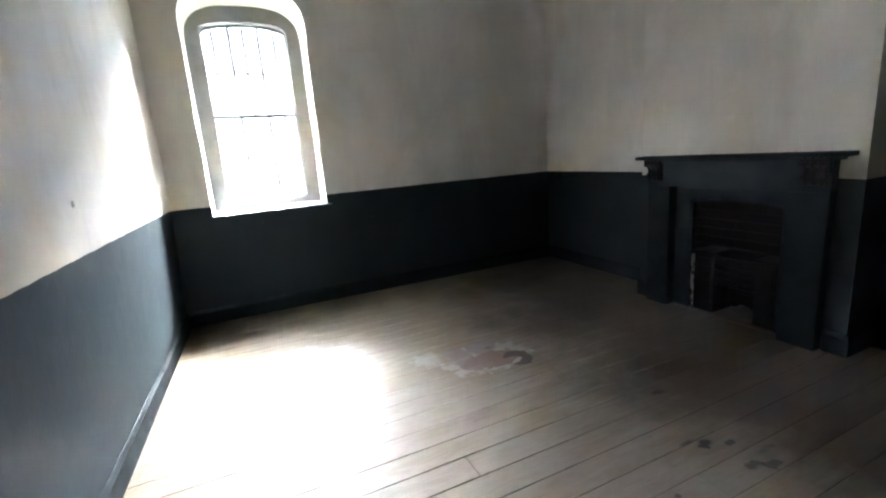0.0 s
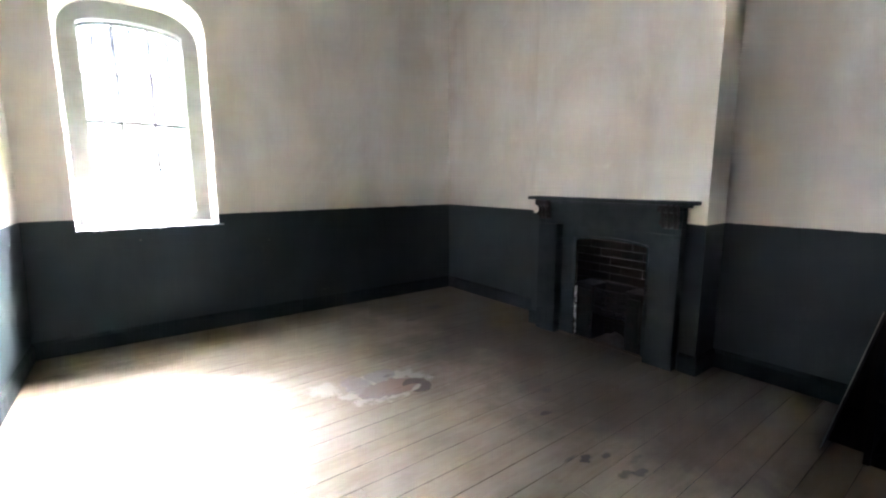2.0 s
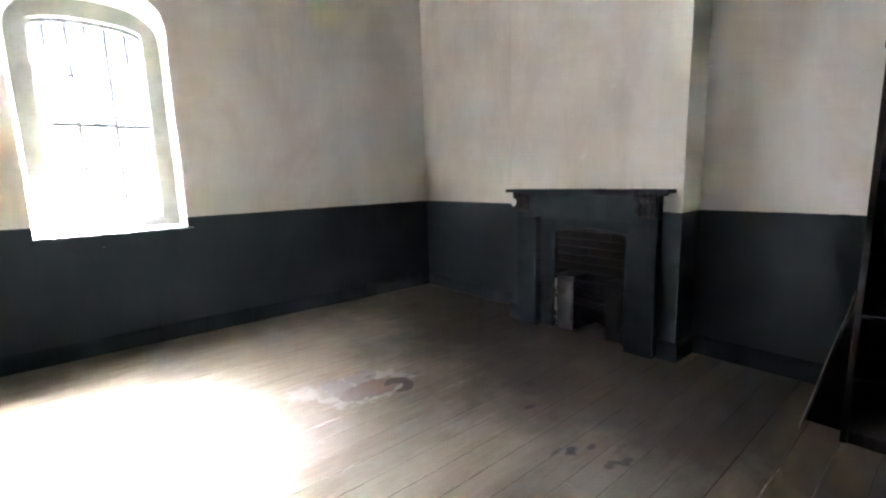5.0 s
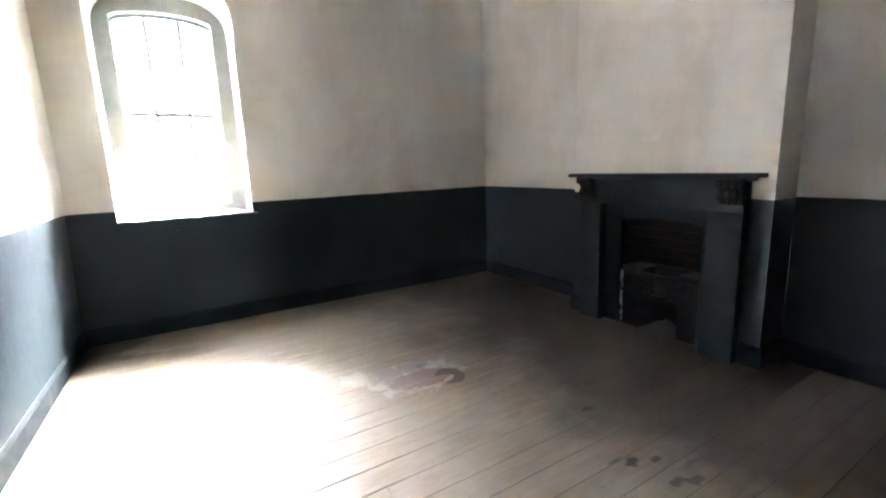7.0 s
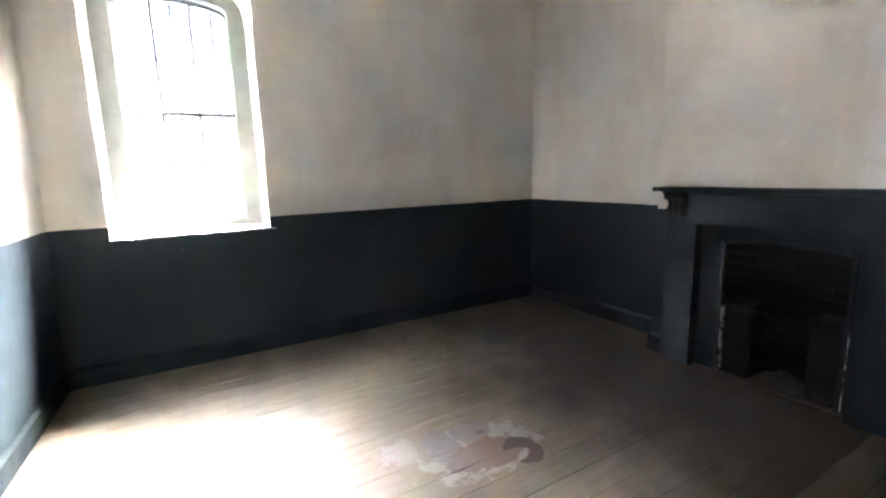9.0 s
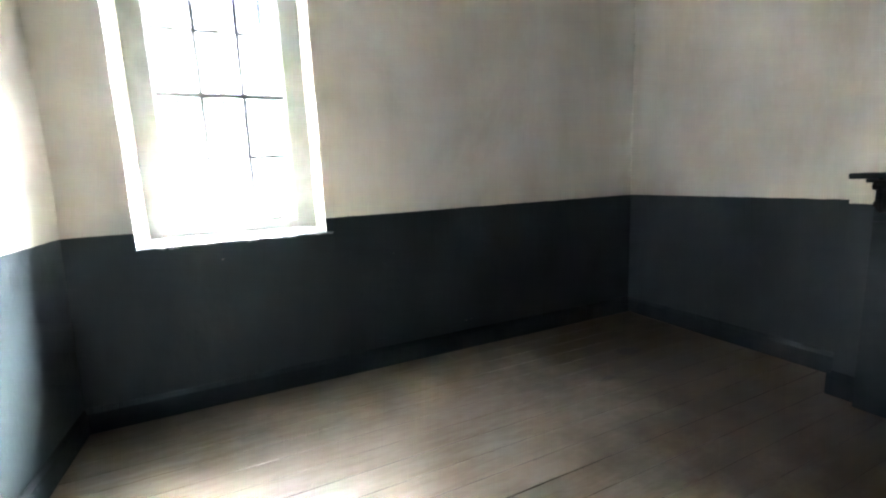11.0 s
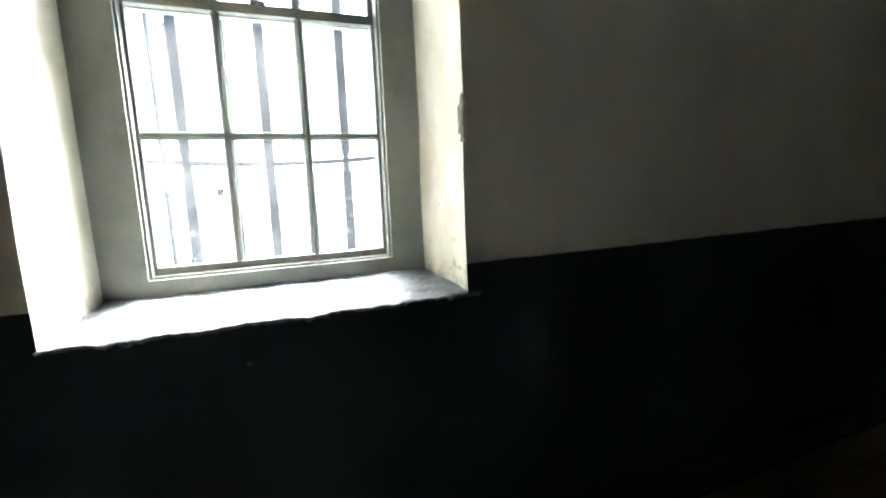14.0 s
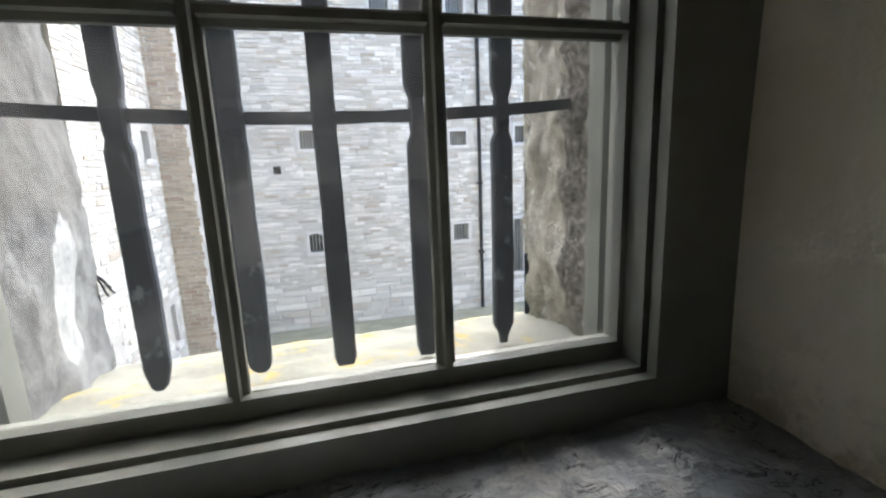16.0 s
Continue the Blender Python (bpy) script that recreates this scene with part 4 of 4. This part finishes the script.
for x0, x1, z0, z1, arched in WINS:
    bm = bmesh.new()
    box(bm, x0 - 0.01, x1 + 0.01, FARY + 0.18, FARY + 0.2, z0 - 0.01, z1 + 0.01)
    win = part("window", bm, FARGLASS, far, "dark barred window")
    bm = bmesh.new()
    box(bm, x0 - 0.07, x1 + 0.07, FARY - 0.06, FARY + 0.1, z0 - 0.09, z0 - 0.002, 0.01)
    part("stone_sill", bm, PALERENDER, win)
    for s0, s1 in ((x0 - 0.06, x0 - 0.002), (x1 + 0.002, x1 + 0.06)):
        part("window_surround", one_box(s0, s1, FARY - 0.035, FARY + 0.08, z0, z1), PALERENDER, win)
    if arched:
        bm = bmesh.new()
        pts = [(x1 + 0.06, z1 + 0.03), (x0 - 0.06, z1 + 0.03), (x0 - 0.06, z1 - 0.05)] + [(x0 + (x1 - x0) * q / 8, z1 - 0.07 + 0.06 * (1 - (q / 4 - 1) ** 2)) for q in range(9)] + [(x1 + 0.06, z1 - 0.05)]
        prism(bm, [[(x, yy, z) for x, z in pts] for yy in (FARY - 0.04, FARY + 0.08)])
    else:
        bm = one_box(x0 - 0.06, x1 + 0.06, FARY - 0.036, FARY + 0.08, z1 + 0.001, z1 + 0.07, 0.006)
    part("lintel", bm, PALERENDER, win)
    k = max(3, round((x1 - x0) / 0.075))
    for q in range(1, k):
        x = x0 + (x1 - x0) * q / k
        part("bar", one_box(x - 0.009, x + 0.009, FARY + 0.05, FARY + 0.068, z0, z1), FRAME, win)
for x0, x1, z0, z1 in HOLES:
    part("vent_hole", one_box(x0 - 0.01, x1 + 0.01, FARY + 0.2, FARY + 0.22, z0 - 0.01, z1 + 0.01), VOID, far)
bm = bmesh.new()
tube(bm, [(4.205, FARY - 0.09, -2.40), (4.205, FARY - 0.09, 9.0)], 0.045, 10)
pipe = part("drainpipe", bm, CAST, far, "dark iron drainpipe")
for z in (-0.9, 0.9, 2.7, 4.5):
    part("pipe_bracket", one_box(4.14, 4.27, FARY - 0.15, FARY + 0.01, z, z + 0.06), CAST, pipe)
bm = bmesh.new()
tube(bm, [(-1.80, FARY - 0.09, -2.40), (-1.80, FARY - 0.09, 9.0)], 0.045, 10)
pipe = part("drainpipe", bm, CAST, far, "dark iron drainpipe")
for z in (-0.4, 1.4, 3.2):
    part("pipe_bracket", one_box(-1.865, -1.735, FARY - 0.15, FARY + 0.01, z, z + 0.06), CAST, pipe)


def stone_mesh(name, seed):
    """One rough-faced stone of unit width and height, its back at y = 0."""
    r = random.Random(seed)
    j = lambda a: r.uniform(-a, a)
    b = [(-0.5 + j(0.05), 0, -0.5 + j(0.09)), (0.5 + j(0.05), 0, -0.5 + j(0.09)), (0.5 + j(0.05), 0, 0.5 + j(0.09)), (-0.5 + j(0.05), 0, 0.5 + j(0.09))]
    f = [(x * 0.92 + j(0.03), -1 + j(0.5), z * 0.82 + j(0.07)) for x, _, z in b]
    return b + f, [(0, 1, 5, 4), (1, 2, 6, 5), (2, 3, 7, 6), (3, 0, 4, 7), (4, 5, 6, 7)]


SHAPES = [stone_mesh("stone", q) for q in range(12)]


def courses(x0, x1, z0, z1, holes, rng, wlo, whi, hlo, hhi, gap):
    z = z0
    while z < z1 - 0.03:
        h = min(rng.uniform(hlo, hhi), z1 - z)
        x = x0 - rng.uniform(0, whi * 0.5)
        while x < x1:
            w = rng.uniform(wlo, whi)
            a, b = max(x, x0), min(x + w, x1)
            if b - a > 0.05 and not any(a < p[1] + 0.07 and b > p[0] - 0.07 and z < p[3] + 0.075 and z + h > p[2] - 0.09 for p in holes):
                if h > hhi * 0.75 and rng.random() < 0.55:
                    c = h * rng.uniform(0.35, 0.65)
                    yield (a + b) / 2, z + c / 2, b - a - gap, c - gap
                    yield (a + b) / 2 + rng.uniform(-0.01, 0.01), z + (h + c) / 2, b - a - gap * rng.uniform(0.6, 2.5), h - c - gap
                else:
                    s = rng.uniform(0.8, 1.04)
                    yield (a + b) / 2, z + h / 2 + rng.uniform(-0.006, 0.006), b - a - gap, (h - gap) * s
            x += w
        z += h


def lay(stones, place, parent, mat, name, chosen, depth):
    """Lays pieces: those of the chosen stretch as single objects, the rest joined."""
    meshes = []
    for v, f in SHAPES:
        me = bpy.data.meshes.new(name)
        me.from_pydata(v, [], f)
        me.materials.append(mat)
        meshes.append(me)
    verts, faces, single = [], [], 0
    r = random.Random(11)
    for x, z, w, h in stones:
        d = depth * r.uniform(0.6, 1.3)
        q = r.randrange(len(SHAPES))
        m = place(x, z) @ Matrix.Diagonal((w, d, h, 1))
        if chosen(x, z) and single < 290:
            ob = new(name, meshes[q])
            ob.parent = parent
            ob.matrix_local = m
            single += 1
        else:
            n = len(verts)
            verts += [tuple(m @ Vector(v)) for v in SHAPES[q][0]]
            faces += [tuple(i + n for i in f) for f in SHAPES[q][1]]
    me = bpy.data.meshes.new("masonry")
    me.from_pydata(verts, [], faces)
    me.materials.append(mat)
    ob = new("masonry", me)
    ob.parent = parent
    return tagged(ob, kind="stuff")


# ---- the wing beside the window, its brick quoin and pale bay ----
WXS, WY1, WTOP = -2.32, 13.55, 9.4
wing = empty("prison_wing", "pale rubble-stone wing with a brown brick pier at its end", "building")
SIDE = [(11.95, 12.28, 1.62, 2.10), (12.98, 13.28, 1.72, 2.16), (13.02, 13.24, -1.35, -0.68), (10.6, 10.95, -1.0, -0.5)]
bm = bmesh.new()
for a, b, lo, hi in cut_wall(6.9, WY1, -2.45, WTOP, SIDE):
    bm.faces.new([bm.verts.new(v) for v in ((WXS, a, lo), (WXS, b, lo), (WXS, b, hi), (WXS, a, hi))])
for y0, y1, z0, z1 in SIDE:
    o = [bm.verts.new((WXS, y, z)) for y, z in ((y0, z0), (y1, z0), (y1, z1), (y0, z1))]
    i = [bm.verts.new((WXS - 0.25, y, z)) for y, z in ((y0, z0), (y1, z0), (y1, z1), (y0, z1))]
    for q in range(4):
        bm.faces.new((o[q], o[(q + 1) % 4], i[(q + 1) % 4], i[q]))
bm.faces.new([bm.verts.new(v) for v in ((WXS, 6.9, WTOP), (WXS, WY1, WTOP), (WXS - 5, WY1, WTOP + 0.1), (WXS - 5, 6.9, WTOP + 0.1))])
wingwall = part("wall", bm, MORTAR, wing)
for y0, y1, z0, z1 in SIDE:
    win = part("window", one_box(WXS - 0.2, WXS - 0.18, y0 - 0.01, y1 + 0.01, z0 - 0.01, z1 + 0.01), FARGLASS, wing, "dark small window")
    part("stone_sill", one_box(WXS - 0.1, WXS + 0.06, y0 - 0.06, y1 + 0.06, z0 - 0.09, z0 - 0.002, 0.01), PALERENDER, win)
pier = part("brick_pier", one_box(-2.90, -1.86, WY1 + 0.02, 14.4, -2.45, 11.5), MORTAR, wing)
part("pale_bay", one_box(-2.6, -1.92, 14.4, FARY + 0.05, -2.45, 11.5), PALERENDER, wing)

cables = empty("loose_cables", "loose black cables hanging on the rubble wall", "cable")
for y0, z0, y1, z1 in ((10.71, 0.42, 11.15, 0.08), (10.73, 0.38, 10.98, 0.09), (10.75, 0.40, 11.08, 0.17)):
    bm = bmesh.new()
    tube(bm, [(WXS + 0.05 + 0.010 * math.sin(q), y0 + (y1 - y0) * q / 5, z0 + (z1 - z0) * q / 5 + 0.006 * math.sin(q * 1.3)) for q in range(6)], 0.012, 6)
    part("cable", bm, CAST, cables)

# ---- floor boards ----
floor = tagged(part("floor", one_box(-1.2, X_RIGHT + 0.05, Y_DOOR - 0.05, Y_BACK + 0.05, -0.12, -0.022), VOID), "worn pale wooden floorboards with stains and gaps", "floor", kind="structure")
rng = random.Random(3)
y, w = Y_BACK - 0.03, 0.166
while y > Y_DOOR - 0.1:
    cuts = [-0.98, X_RIGHT + 0.02]
    if rng.random() < 0.3:
        cuts.insert(1, rng.uniform(-0.2, 3.4))
    for a, b in zip(cuts, cuts[1:]):
        bm = bmesh.new()
        g = rng.choice((0.0009, 0.0012, 0.0016, 0.0022, 0.0028))
        lift = rng.uniform(-0.0003, 0.0003)
        y0, y1 = y - w + g, y - g
        prof = [(y0, -0.024), (y0, -0.0014 + lift), (y0 + 0.0012, lift), (y1 - 0.0012, lift), (y1, -0.0014 + lift), (y1, -0.024)]
        prism(bm, [[(xx, py, pz) for py, pz in prof] for xx in (a + 0.0015, b - 0.0015)])
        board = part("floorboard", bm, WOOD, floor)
        # the joints are packed with black dirt
        board.data.materials.append(DIRT)
        for poly in board.data.polygons:
            if abs(poly.normal.y) > 0.9:
                poly.material_index = 1
    y -= w

# ---- masonry pieces, laid last ----
rng = random.Random(21)
stones = [s for s in courses(FX0, 8.5, -1.25, 7.0, allholes, rng, 0.10, 0.42, 0.05, 0.13, 0.012)]
stones += [s for s in courses(FX0, 8.5, -2.45, -1.25, allholes, rng, 0.30, 0.75, 0.15, 0.24, 0.018)]
lay(stones, lambda x, z: Matrix.Translation((x, FARY, z)), farwall, FARSTONE, "stone", lambda x, z: -0.75 < x < 1.9 and -1.2 < z < 1.4, 0.024)
stones = list(courses(9.3, WY1, -2.45, 6.5, SIDE, rng, 0.10, 0.42, 0.05, 0.14, 0.012))
lay(stones, lambda x, z: Matrix.Translation((WXS, x, z)) @ Matrix.Rotation(math.pi / 2, 4, "Z"), wingwall, FARSTONE, "stone", lambda x, z: 11.3 < x < 12.6 and -0.6 < z < 1.5, 0.014)
bricks = []
for row in range(150):
    z = -2.43 + row * 0.075
    off = 0.0 if row % 2 else 0.11
    x = -2.36 - off
    while x < -1.86:
        a, b = max(x, -2.36), min(x + 0.22, -1.845 + (0.03 if row % 4 < 2 else 0.0))
        if b - a > 0.04:
            bricks.append(((a + b) / 2, z + 0.033, b - a - 0.01, 0.064))
        x += 0.22
lay(bricks, lambda x, z: Matrix.Translation((x, WY1 + 0.02, z)), pier, BRICK, "brick", lambda x, z: -1.6 < z < 2.6, 0.018)
